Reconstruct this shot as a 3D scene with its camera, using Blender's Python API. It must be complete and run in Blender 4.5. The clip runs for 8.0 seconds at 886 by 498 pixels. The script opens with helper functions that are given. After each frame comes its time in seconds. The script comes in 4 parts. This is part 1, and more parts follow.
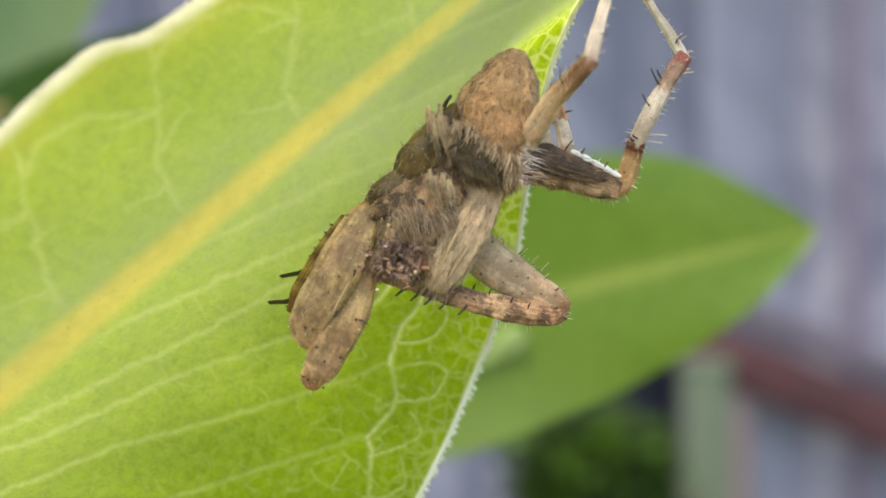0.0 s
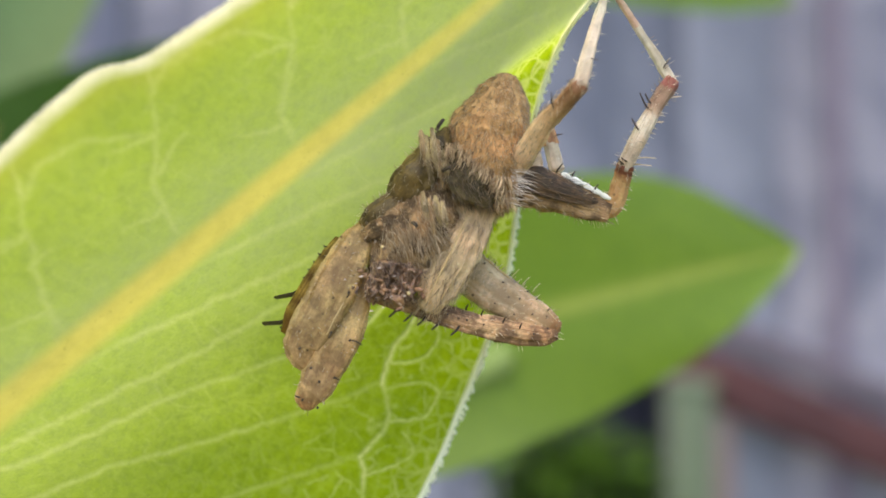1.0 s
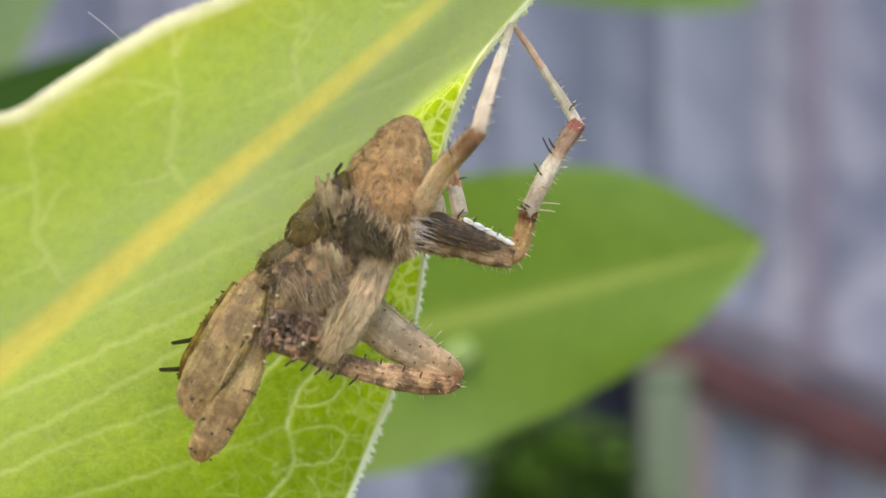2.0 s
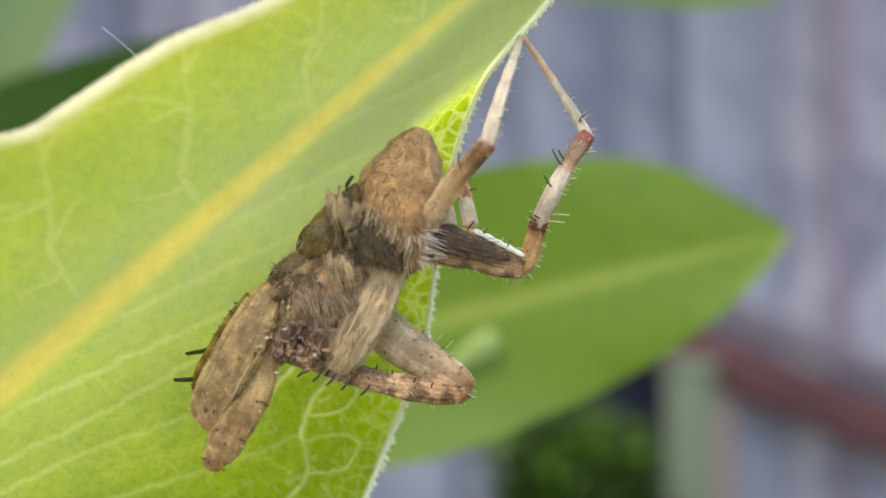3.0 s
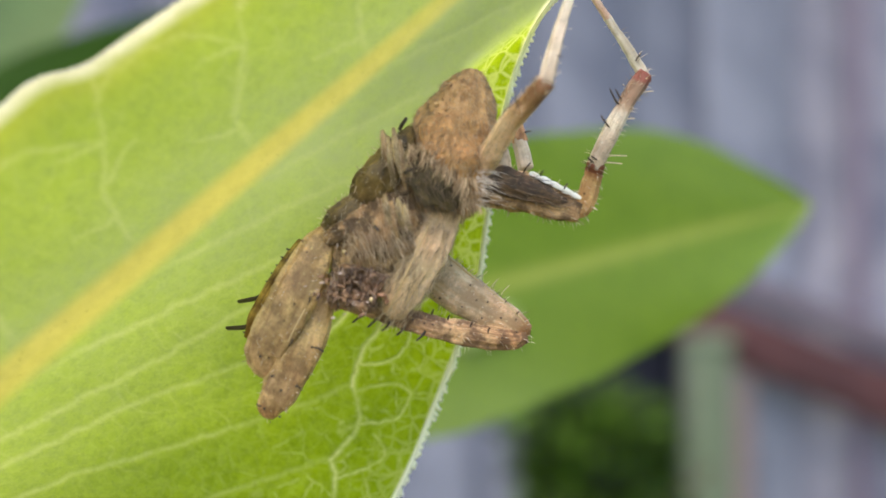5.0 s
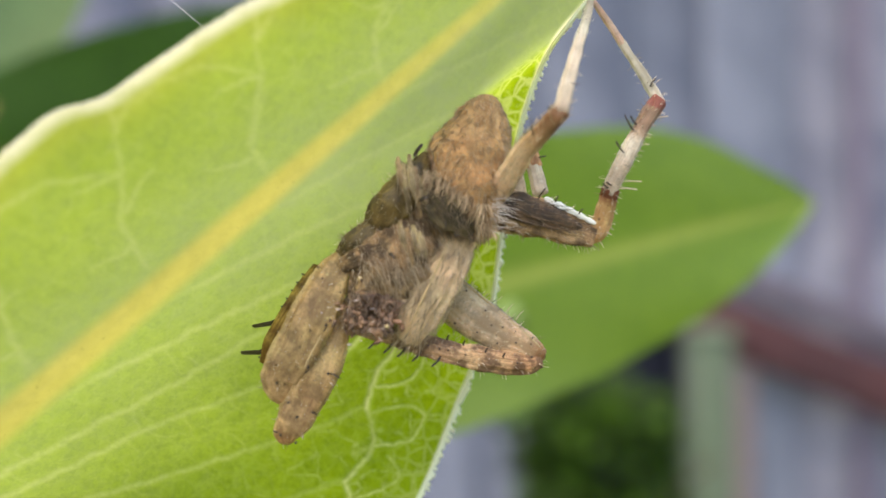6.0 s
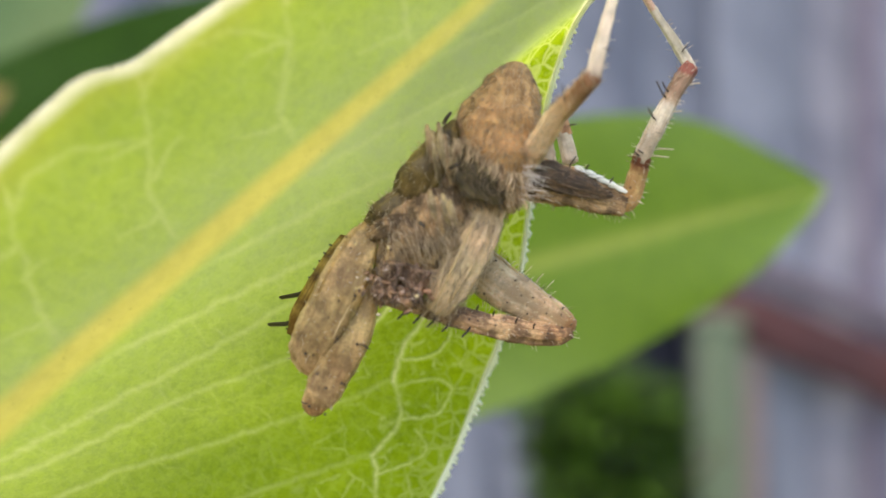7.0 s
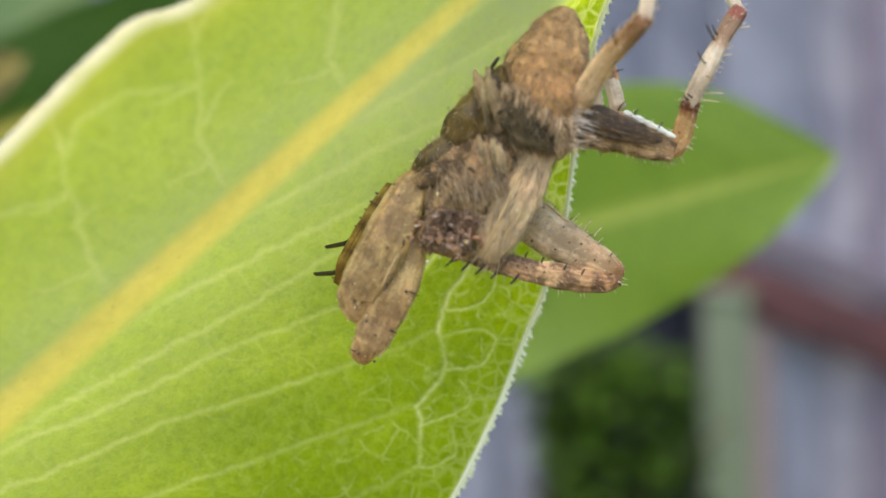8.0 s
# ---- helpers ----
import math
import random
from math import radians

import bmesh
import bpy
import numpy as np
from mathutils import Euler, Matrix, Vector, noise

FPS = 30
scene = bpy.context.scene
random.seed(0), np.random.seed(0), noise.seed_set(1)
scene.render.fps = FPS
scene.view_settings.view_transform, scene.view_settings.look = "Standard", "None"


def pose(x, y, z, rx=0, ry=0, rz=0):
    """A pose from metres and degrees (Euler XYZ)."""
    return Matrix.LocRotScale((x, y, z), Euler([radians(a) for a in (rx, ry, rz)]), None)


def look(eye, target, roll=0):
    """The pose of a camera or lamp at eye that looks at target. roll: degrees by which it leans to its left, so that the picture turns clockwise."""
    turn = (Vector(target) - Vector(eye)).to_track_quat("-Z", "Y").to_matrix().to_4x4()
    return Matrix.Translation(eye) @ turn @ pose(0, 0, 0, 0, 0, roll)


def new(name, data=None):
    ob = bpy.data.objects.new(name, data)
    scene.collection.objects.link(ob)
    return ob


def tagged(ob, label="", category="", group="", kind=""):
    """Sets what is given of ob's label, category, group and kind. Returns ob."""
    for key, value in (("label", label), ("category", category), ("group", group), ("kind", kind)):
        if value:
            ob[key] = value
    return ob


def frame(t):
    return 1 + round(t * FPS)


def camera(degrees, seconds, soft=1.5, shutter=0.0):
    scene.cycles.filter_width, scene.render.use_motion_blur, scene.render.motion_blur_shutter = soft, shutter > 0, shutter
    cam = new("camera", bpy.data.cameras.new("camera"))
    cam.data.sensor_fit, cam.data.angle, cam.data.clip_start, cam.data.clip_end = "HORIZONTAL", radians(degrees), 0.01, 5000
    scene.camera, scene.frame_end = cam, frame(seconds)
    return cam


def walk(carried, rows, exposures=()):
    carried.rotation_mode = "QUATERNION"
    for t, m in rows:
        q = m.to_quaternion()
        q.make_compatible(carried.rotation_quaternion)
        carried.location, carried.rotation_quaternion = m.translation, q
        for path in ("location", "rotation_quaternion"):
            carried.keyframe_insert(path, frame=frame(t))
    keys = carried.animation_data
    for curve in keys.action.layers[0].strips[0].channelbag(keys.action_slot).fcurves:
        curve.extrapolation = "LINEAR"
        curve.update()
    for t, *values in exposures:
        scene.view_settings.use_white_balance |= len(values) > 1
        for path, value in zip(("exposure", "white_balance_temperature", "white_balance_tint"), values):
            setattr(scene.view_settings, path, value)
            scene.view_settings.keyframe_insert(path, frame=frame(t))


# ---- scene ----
MM = 0.001
HOME = Vector((0.0, 0.065, 1.2))          # the spider's place on the leaf; small things are given in mm from here


def mm(p):
    return HOME + Vector(p) * MM


# ---- camera ----
cam = camera(40, 8.0, soft=1.75)
cam.data.dof.use_dof = True
cam.data.dof.focus_distance = 0.0665
cam.data.dof.aperture_fstop = 24.0
PATH = [
    (0.0, pose(0.00224, -0.00005, 1.20222, 91.043, 0.017, -0.820)),
    (0.2, pose(0.00205, -0.00004, 1.20241, 91.302, -0.005, -0.932)),
    (0.5, pose(0.00312, -0.00003, 1.20285, 91.691, -0.038, -1.099)),
    (0.7, pose(0.00369, -0.00040, 1.20381, 91.817, 0.018, -1.299)),
    (1.0, pose(0.00172, -0.00095, 1.20225, 92.007, 0.103, -1.598)),
    (1.2, pose(0.00022, -0.00046, 1.20263, 92.008, 0.104, -1.699)),
    (1.5, pose(0.00214, 0.00028, 1.20460, 92.010, 0.105, -1.850)),
    (1.8, pose(0.00428, 0.00073, 1.20400, 91.240, -0.195, -2.699)),
    (2.0, pose(0.00620, 0.00027, 1.20569, 91.239, -0.036, -2.455)),
    (2.2, pose(0.00666, 0.00002, 1.20571, 91.685, -0.092, -2.959)),
    (3.3, pose(0.00704, -0.00031, 1.20680, 90.784, 0.122, -0.926)),
    (3.5, pose(0.00713, -0.00037, 1.20647, 90.781, 0.091, -0.910)),
    (3.8, pose(0.00516, 0.00027, 1.20498, 90.673, 0.332, -0.798)),
    (4.0, pose(0.00436, 0.00069, 1.20365, 90.601, 0.492, -0.723)),
    (4.2, pose(0.00518, 0.00117, 1.20419, 89.823, 0.526, -0.716)),
    (5.3, pose(0.00410, 0.00066, 1.20479, 90.024, 0.681, -0.642)),
    (5.5, pose(0.00375, 0.00057, 1.20462, 90.061, 0.709, -0.629)),
    (5.8, pose(0.00394, 0.00068, 1.20696, 89.785, 0.725, -0.646)),
    (6.0, pose(0.00392, 0.00075, 1.20654, 89.601, 0.736, -0.657)),
    (6.2, pose(0.00429, 0.00111, 1.20682, 89.408, 1.019, -0.578)),
    (6.5, pose(0.00451, 0.00166, 1.20512, 89.119, 1.444, -0.459)),
    (6.8, pose(0.00337, 0.00156, 1.20601, 89.116, 1.122, -0.356)),
    (7.0, pose(0.00278, 0.00149, 1.20549, 89.114, 0.907, -0.288)),
    (7.2, pose(0.00235, 0.00149, 1.20523, 89.060, 0.906, -0.189)),
    (7.5, pose(0.00127, 0.00150, 1.20520, 88.979, 0.904, -0.041)),
    (7.8, pose(0.00031, 0.00167, 1.20371, 88.411, 1.144, -0.036)),
    (8.0, pose(0.00053, 0.00179, 1.20396, 88.033, 1.304, -0.033)),
]
walk(cam, PATH, exposures=((0.0, 1.81, 7600, 16), (8.0, 1.81, 7600, 16)))

# ---- light ----
world = bpy.data.worlds.new("sky")
scene.world = world
world.use_nodes = True
wn, wl = world.node_tree.nodes, world.node_tree.links
sky = wn.new("ShaderNodeTexSky")
sky.sky_type, sky.sun_disc = "NISHITA", False
sky.sun_elevation, sky.sun_rotation = radians(67), radians(-135)
sky.air_density, sky.dust_density = 1.0, 2.0
wl.new(sky.outputs[0], wn["Background"].inputs[0])
wn["Background"].inputs[1].default_value = 0.148
sun = new("sun", bpy.data.lights.new("sun", "SUN"))
sun.data.energy, sun.data.angle, sun.data.color = 1.0, radians(50), (1.0, 0.95, 0.86)
sun.matrix_world = look((-0.62, -0.56, 3.25), (0, 0.06, 1.2))


# ---- materials ----
def lin(r, g, b):
    return tuple((v / 255 / 12.92) if v <= 10 else ((v / 255 + 0.055) / 1.055) ** 2.4 for v in (r, g, b)) + (1.0,)


class Mat:
    """A node material: coordinates in mm, noise, ramps and mixes chained by hand."""

    def __init__(self, name, unit=1000.0):
        self.m = bpy.data.materials.new(name)
        self.m.use_nodes = True
        self.n, self.l = self.m.node_tree.nodes, self.m.node_tree.links
        self.b = self.n["Principled BSDF"]
        tc = self.n.new("ShaderNodeTexCoord")
        mp = self.n.new("ShaderNodeMapping")
        mp.inputs["Scale"].default_value = (unit, unit, unit)
        self.l.new(tc.outputs["Object"], mp.inputs[0])
        self.co = mp.outputs[0]

    def stretch(self, sx, sy, sz, rot=(0, 0, 0)):
        mp = self.n.new("ShaderNodeMapping")
        mp.inputs["Scale"].default_value = (sx, sy, sz)
        mp.inputs["Rotation"].default_value = [radians(a) for a in rot]
        self.l.new(self.co, mp.inputs[0])
        return mp.outputs[0]

    def noise(self, scale, detail=4, rough=0.6, co=None):
        t = self.n.new("ShaderNodeTexNoise")
        t.inputs["Scale"].default_value, t.inputs["Detail"].default_value, t.inputs["Roughness"].default_value = scale, detail, rough
        self.l.new(co or self.co, t.inputs["Vector"])
        return t.outputs["Fac"]

    def cells(self, scale, feature="DISTANCE_TO_EDGE", co=None):
        t = self.n.new("ShaderNodeTexVoronoi")
        t.feature = feature
        t.inputs["Scale"].default_value = scale
        self.l.new(co or self.co, t.inputs["Vector"])
        return t.outputs["Distance"]

    def ramp(self, fac, *stops):
        r = self.n.new("ShaderNodeValToRGB")
        e = r.color_ramp.elements
        while len(e) < len(stops):
            e.new(0.5)
        for k, (p, c) in zip(e, stops):
            k.position, k.color = p, (c if isinstance(c, tuple) else (c, c, c, 1))
        self.l.new(fac, r.inputs[0])
        return r.outputs[0]

    def mix(self, fac, a, b, mode="MIX"):
        x = self.n.new("ShaderNodeMix")
        x.data_type, x.blend_type = "RGBA", mode
        for sock, v in ((x.inputs[0], fac), (x.inputs[6], a), (x.inputs[7], b)):
            if isinstance(v, (int, float, tuple)):
                sock.default_value = v
            else:
                self.l.new(v, sock)
        return x.outputs[2]

    def random(self):
        return self.n.new("ShaderNodeObjectInfo").outputs["Random"]

    def attribute(self, name):
        a = self.n.new("ShaderNodeAttribute")
        a.attribute_name = name
        return a.outputs["Fac"]

    def bump(self, fac, strength, distance):
        b = self.n.new("ShaderNodeBump")
        b.inputs["Strength"].default_value, b.inputs["Distance"].default_value = strength, distance
        self.l.new(fac, b.inputs["Height"])
        self.l.new(b.outputs[0], self.b.inputs["Normal"])
        return b.outputs[0]

    def finish(self, colour, rough=0.6, see=0.0, through_colour=None, spec=0.5):
        """see: the share of light that goes through, as in a leaf."""
        self.b.inputs["Roughness"].default_value = rough
        self.b.inputs["Specular IOR Level"].default_value = spec
        if isinstance(colour, tuple):
            self.b.inputs["Base Color"].default_value = colour
        else:
            self.l.new(colour, self.b.inputs["Base Color"])
        if see > 0:
            t = self.n.new("ShaderNodeBsdfTranslucent")
            c = through_colour if through_colour is not None else colour
            if isinstance(c, tuple):
                t.inputs[0].default_value = c
            else:
                self.l.new(c, t.inputs[0])
            x = self.n.new("ShaderNodeMixShader")
            x.inputs[0].default_value = see
            self.l.new(self.b.outputs[0], x.inputs[1])
            self.l.new(t.outputs[0], x.inputs[2])
            self.l.new(x.outputs[0], self.n["Material Output"].inputs["Surface"])
        return self.m


def leaf_material(name, dark, light, glow, vein, see=0.5, rough=0.42, net=0.55, rib=lin(176, 168, 82), spec=0.5):
    """Leaf tissue: mottling, pores and a faint net; veins, rim and the waxy coat with its painted sheen follow the
    blade's own layers.
    """
    k = Mat(name)
    tissue = k.mix(k.ramp(k.noise(0.3, 5), (0.3, 0.0), (0.7, 1.0)), dark, light)
    speck = k.ramp(k.noise(5.0, 3, 0.7), (0.28, 0.4), (0.42, 0.0))
    fleck = k.ramp(k.noise(1.6, 5, 0.7), (0.48, 0.0), (0.66, 0.75))
    scar = k.ramp(k.cells(0.16, "F1"), (0.012, 0.8), (0.03, 0.0))
    mottle = k.ramp(k.noise(1.5, 6, 0.78), (0.36, 0.5), (0.55, 0.0))
    warp = k.n.new("ShaderNodeMix")
    warp.data_type = "VECTOR"
    warp.inputs[0].default_value = 0.34
    nz = k.n.new("ShaderNodeTexNoise")
    nz.inputs["Scale"].default_value = 1.1
    k.l.new(k.co, nz.inputs["Vector"])
    k.l.new(k.co, warp.inputs[4])
    k.l.new(nz.outputs["Color"], warp.inputs[5])
    fine = k.ramp(k.cells(net * 1.7, co=warp.outputs[1]), (0.0, 0.45), (0.03, 0.3), (0.075, 0.0))
    fine = k.mix(1.0, fine, k.ramp(k.noise(0.9, 3), (0.45, 0.0), (0.6, 1.0)), "MULTIPLY")
    fine = k.mix(1.0, fine, k.attribute("net"), "MULTIPLY")
    tiny = k.ramp(k.cells(net * 2.9, co=warp.outputs[1]), (0.0, 0.6), (0.06, 0.42), (0.13, 0.0))
    fine = k.mix(1.0, fine, k.mix(1.0, tiny, k.attribute("mesh"), "MULTIPLY"), "LIGHTEN")
    beaded = k.mix(1.0, k.attribute("vein"), k.ramp(k.noise(2.2, 5, 0.75), (0.36, 0.5), (0.62, 1.15)), "MULTIPLY")
    lines = k.mix(1.0, beaded, fine, "LIGHTEN")
    # waxy coat, with the sky's sheen painted into its pale colour
    bloom_sheen = k.mix(1.0, k.attribute("bloom_sheen"), k.ramp(k.noise(0.6, 7, 0.7), (0.2, 0.6), (0.7, 1.0)), "MULTIPLY")
    wax_sheen = lin(144, 160, 107)

    def dress(base, sheen_share):
        c = k.mix(speck, base, tuple(v * 0.6 for v in dark[:3]) + (1,))
        c = k.mix(fleck, c, tuple(min(1, 1.25 * v) for v in light[:3]) + (1,))
        c = k.mix(mottle, c, tuple(0.8 * v for v in dark[:3]) + (1,))
        c = k.mix(lines, c, vein)
        c = k.mix(k.mix(1.0, bloom_sheen, (sheen_share, sheen_share, sheen_share, 1), "MULTIPLY"), c, wax_sheen)
        c = k.mix(scar, c, lin(70, 62, 30))
        c = k.mix(k.mix(1.0, k.attribute("rib"), (0.82, 0.82, 0.82, 1), "MULTIPLY"), c, ribbed)
        c = k.mix(k.attribute("yellowed"), c, lin(196, 190, 62))
        return k.mix(k.mix(1.0, k.attribute("rim"), k.ramp(k.noise(0.7, 5, 0.7), (0.3, 0.55), (0.55, 1.0)), "MULTIPLY"), c, lin(250, 245, 204))

    ribbed = k.mix(k.ramp(k.noise(0.9, 5), (0.3, 0.0), (0.7, 1.0)), rib, tuple(min(1, 1.22 * v) for v in rib[:3]) + (1,))
    ribbed = k.mix(k.ramp(k.noise(2.2, 4), (0.27, 0.6), (0.38, 0.0)), ribbed, tuple(0.75 * v for v in rib[:3]) + (1,))
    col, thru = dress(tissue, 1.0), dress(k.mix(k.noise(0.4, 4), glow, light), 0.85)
    k.bump(k.mix(0.5, lines, k.noise(5.0, 4)), 0.3, 0.0001)
    return k.finish(col, rough, see, thru, spec)


def chitin(name, base, pale, dark, spots=0.35, streak=1.0, see=0.12, rough=0.55, bands=0.5, fib=1.0, tint=(1.6, 1.42, 1.1), zones=()):
    """Dry hairy cuticle: fibres along the joint, cross bands, mottling and small dark dots; zones: tints (place, colour) along the joint."""
    base, pale = [tuple(v * f * min(1.0, 0.86 / (c[0] * tint[0])) for v, f in zip(c[:3], tint)) + (1,) for c in (base, pale)]
    k = Mat(name)
    cx = k.n.new("ShaderNodeCombineXYZ")
    for i, (layer, f) in enumerate((("ca", 3.2), ("sa", 3.2), ("along", 0.22))):
        m = k.n.new("ShaderNodeMath")
        m.operation = "MULTIPLY"
        m.inputs[1].default_value = f * streak
        k.l.new(k.attribute(layer), m.inputs[0])
        k.l.new(m.outputs[0], cx.inputs[i])
    fibre = k.mix(fib, k.noise(1.7, 6, 0.7), k.noise(2.2, 5, 0.65, co=cx.outputs[0]))
    col = k.mix(k.ramp(fibre, (0.36, 0.0), (0.62, 1.0)), base, pale)
    # thin pale edges of the joint, with rim light painted along them
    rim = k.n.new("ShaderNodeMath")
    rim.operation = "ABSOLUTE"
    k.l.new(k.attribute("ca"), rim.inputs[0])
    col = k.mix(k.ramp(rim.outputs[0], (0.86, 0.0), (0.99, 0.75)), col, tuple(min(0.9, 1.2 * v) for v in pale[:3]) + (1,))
    col = k.mix(k.ramp(k.noise(0.38, 3), (0.42, 0.0), (0.6, 1.0)), col, k.mix(1.0, col, (1.0, 0.9, 0.9, 1), "MULTIPLY"))
    blotch = k.ramp(k.noise(0.95, 4, 0.6), (0.45, 0.0), (0.58, bands))
    col = k.mix(blotch, col, tuple(0.35 * v + 0.3 * w for v, w in zip(base[:3], dark[:3])) + (1,))
    col = k.mix(k.ramp(k.noise(6.0, 4, 0.75), (0.34, 0.45), (0.5, 0.0)), col, tuple(0.55 * v for v in base[:3]) + (1,))
    col = k.mix(k.ramp(k.noise(4.0, 3, 0.6), (0.6, 0.0), (0.72, 0.5)), col, tuple(min(0.9, 1.25 * v) for v in pale[:3]) + (1,))
    col = k.mix(k.ramp(k.cells(1.25, "F1"), (0.06, 0.8 * spots), (0.13, 0.0)), col, dark)
    if zones:
        place = k.n.new("ShaderNodeMath")
        place.operation = "MULTIPLY_ADD"
        place.inputs[1].default_value = 0.22
        k.l.new(k.noise(0.9, 4), place.inputs[0])
        k.l.new(k.attribute("share"), place.inputs[2])
        col = k.mix(1.0, col, k.ramp(place.outputs[0], *[(p + 0.11, (*c, 1.0)) for p, c in zones]), "MULTIPLY")
    k.bump(k.mix(0.35, fibre, k.noise(9.0, 4, 0.7)), 0.5, 0.00012)
    return k.finish(col, rough, see, pale if not zones else col)


def hair_material(name, a, b, see=0.3):
    k = Mat(name)
    g = k.n.new("ShaderNodeNewGeometry")
    return k.finish(k.mix(g.outputs["Random Per Island"], a, b), 0.45, see)


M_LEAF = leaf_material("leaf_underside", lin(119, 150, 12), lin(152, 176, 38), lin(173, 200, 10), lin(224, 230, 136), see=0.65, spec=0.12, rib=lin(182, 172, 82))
M_RIB = Mat("petiole_yellow")
M_RIB = M_RIB.finish(M_RIB.mix(M_RIB.noise(1.0, 5), lin(176, 164, 62), lin(196, 186, 92)), 0.5)
M_RIM = Mat("leaf_margin")
M_RIM = M_RIM.finish(M_RIM.mix(M_RIM.noise(3.0, 4), lin(240, 246, 216), lin(252, 254, 242)), 0.5, 0.4, lin(250, 254, 228))
M_RIM_TOP = Mat("leaf_margin_thick")
M_RIM_TOP = M_RIM_TOP.finish(M_RIM_TOP.mix(M_RIM_TOP.noise(2.0, 4), lin(244, 242, 208), lin(252, 250, 232)), 0.45, 0.5, lin(253, 250, 224))
M_FAR_LEAF = leaf_material("leaf_upper", lin(80, 114, 18), lin(102, 134, 34), lin(124, 160, 16), lin(138, 156, 76), see=0.34, rough=0.4, rib=lin(138, 154, 66))
# darker copy of the leaf material, the shade mixed into its greens
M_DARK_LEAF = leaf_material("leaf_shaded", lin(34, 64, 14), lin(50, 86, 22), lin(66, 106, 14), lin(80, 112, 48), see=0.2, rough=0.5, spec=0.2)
M_BLUE_LEAF = leaf_material("leaf_glossy", lin(38, 76, 42), lin(60, 102, 60), lin(62, 106, 46), lin(112, 140, 100), see=0.3, rough=0.6, spec=0.2)
M_DRY_LEAF = leaf_material("leaf_withered", lin(104, 90, 58), lin(146, 130, 92), lin(140, 120, 70), lin(160, 144, 110), see=0.2, rough=0.7, spec=0.2)
M_FAR_RIB = Mat("petiole_green").finish(lin(150, 160, 84), 0.45)
M_STEM = Mat("stem_bark")
M_STEM = M_STEM.finish(M_STEM.mix(M_STEM.noise(1.2, 6, co=M_STEM.stretch(1, 1, 0.2)), lin(92, 104, 52), lin(122, 112, 78)), 0.7)

SOFT = (1.42, 1.31, 1.12)
TAN = chitin("cuticle_tan", lin(178, 158, 124), lin(232, 214, 180), lin(50, 32, 18), 0.5, see=0.15, bands=0.4, tint=SOFT, fib=0.75)
TAN_THIN = chitin("cuticle_thin", lin(190, 176, 154), lin(246, 240, 226), lin(50, 36, 24), 1.0, rough=0.42, see=0.28, bands=0.6, tint=SOFT, streak=0.8,
                  zones=((0.0, (0.7, 0.72, 0.56)), (0.25, (0.78, 0.78, 0.64)), (0.42, (1.0, 0.96, 0.86)), (0.56, (0.82, 0.76, 0.66)), (0.7, (1.02, 0.9, 0.74)), (0.84, (0.86, 0.68, 0.5)), (0.96, (0.72, 0.46, 0.28))))
FRONT = chitin("cuticle_front", lin(144, 122, 92), lin(210, 192, 158), lin(50, 32, 18), 1.0, rough=0.45, see=0.25, bands=0.5, streak=0.7, fib=0.55, tint=(1.3, 1.15, 0.97),
               zones=((0.0, (0.66, 0.62, 0.42)), (0.18, (1.04, 1.02, 0.74)), (0.38, (0.74, 0.7, 0.52)), (0.5, (0.66, 0.6, 0.48)), (0.62, (0.98, 0.9, 0.76)), (0.78, (0.7, 0.6, 0.48)), (0.93, (1.0, 0.8, 0.6))))
FUR_BROWN = chitin("abdomen_fur", lin(158, 130, 96), lin(196, 168, 130), lin(80, 56, 36), 0.1, see=0.05, rough=0.85, fib=0.1, bands=0.28, tint=(1.34, 1.26, 1.06),
                   zones=((0.0, (0.95, 0.84, 0.7)), (0.4, (1.02, 0.92, 0.8)), (0.9, (0.96, 0.94, 0.88))))
BODY = chitin("carapace_fur", lin(82, 66, 47), lin(176, 154, 122), lin(36, 26, 16), 0.5, see=0.05, rough=0.8, bands=0.9, fib=0.6, tint=(1.5, 1.35, 1.1))
# colour of the shadow at the abdomen's lower left
FLANK_SHADE = chitin("flank_shade", lin(52, 48, 32), lin(88, 80, 56), lin(20, 18, 12), 0.2, see=0.0, rough=0.85, bands=0.6, fib=0.3)
OLIVE = chitin("joint_olive", lin(54, 48, 28), lin(118, 104, 66), lin(26, 22, 12), 0.6, see=0.12, bands=0.85, fib=0.6)
MAROON = chitin("mouth_dark", lin(60, 42, 32), lin(156, 128, 108), lin(18, 10, 8), 0.6, see=0.0, rough=0.42, bands=0.85, fib=0.3)
BLACKISH = chitin("dark_patch", lin(34, 28, 24), lin(104, 86, 68), lin(16, 13, 11), 0.3, streak=1.5, see=0.0, rough=0.7, bands=0.7)
WHITE = chitin("pale_band", lin(188, 178, 158), lin(246, 242, 230), lin(110, 84, 64), 0.35, see=0.3, rough=0.5, bands=0.45, tint=(1.12, 1.1, 1.0))
LOWER = chitin("speckled_joint", lin(128, 104, 80), lin(214, 192, 160), lin(44, 24, 16), 1.0, see=0.08, rough=0.6, bands=0.9, tint=(1.5, 1.35, 1.12),
               zones=((0.0, (0.62, 0.54, 0.5)), (0.3, (0.82, 0.76, 0.72)), (0.55, (1.08, 1.0, 0.94)), (0.72, (0.8, 0.7, 0.6)), (0.9, (1.1, 0.94, 0.76))))
PINK = chitin("pink_band", lin(182, 152, 134), lin(230, 212, 196), lin(96, 40, 34), 0.8, see=0.15, rough=0.5, bands=0.4, tint=SOFT)
RED = chitin("rust_band", lin(124, 92, 70), lin(190, 158, 126), lin(56, 28, 20), 0.8, see=0.08, bands=0.6)
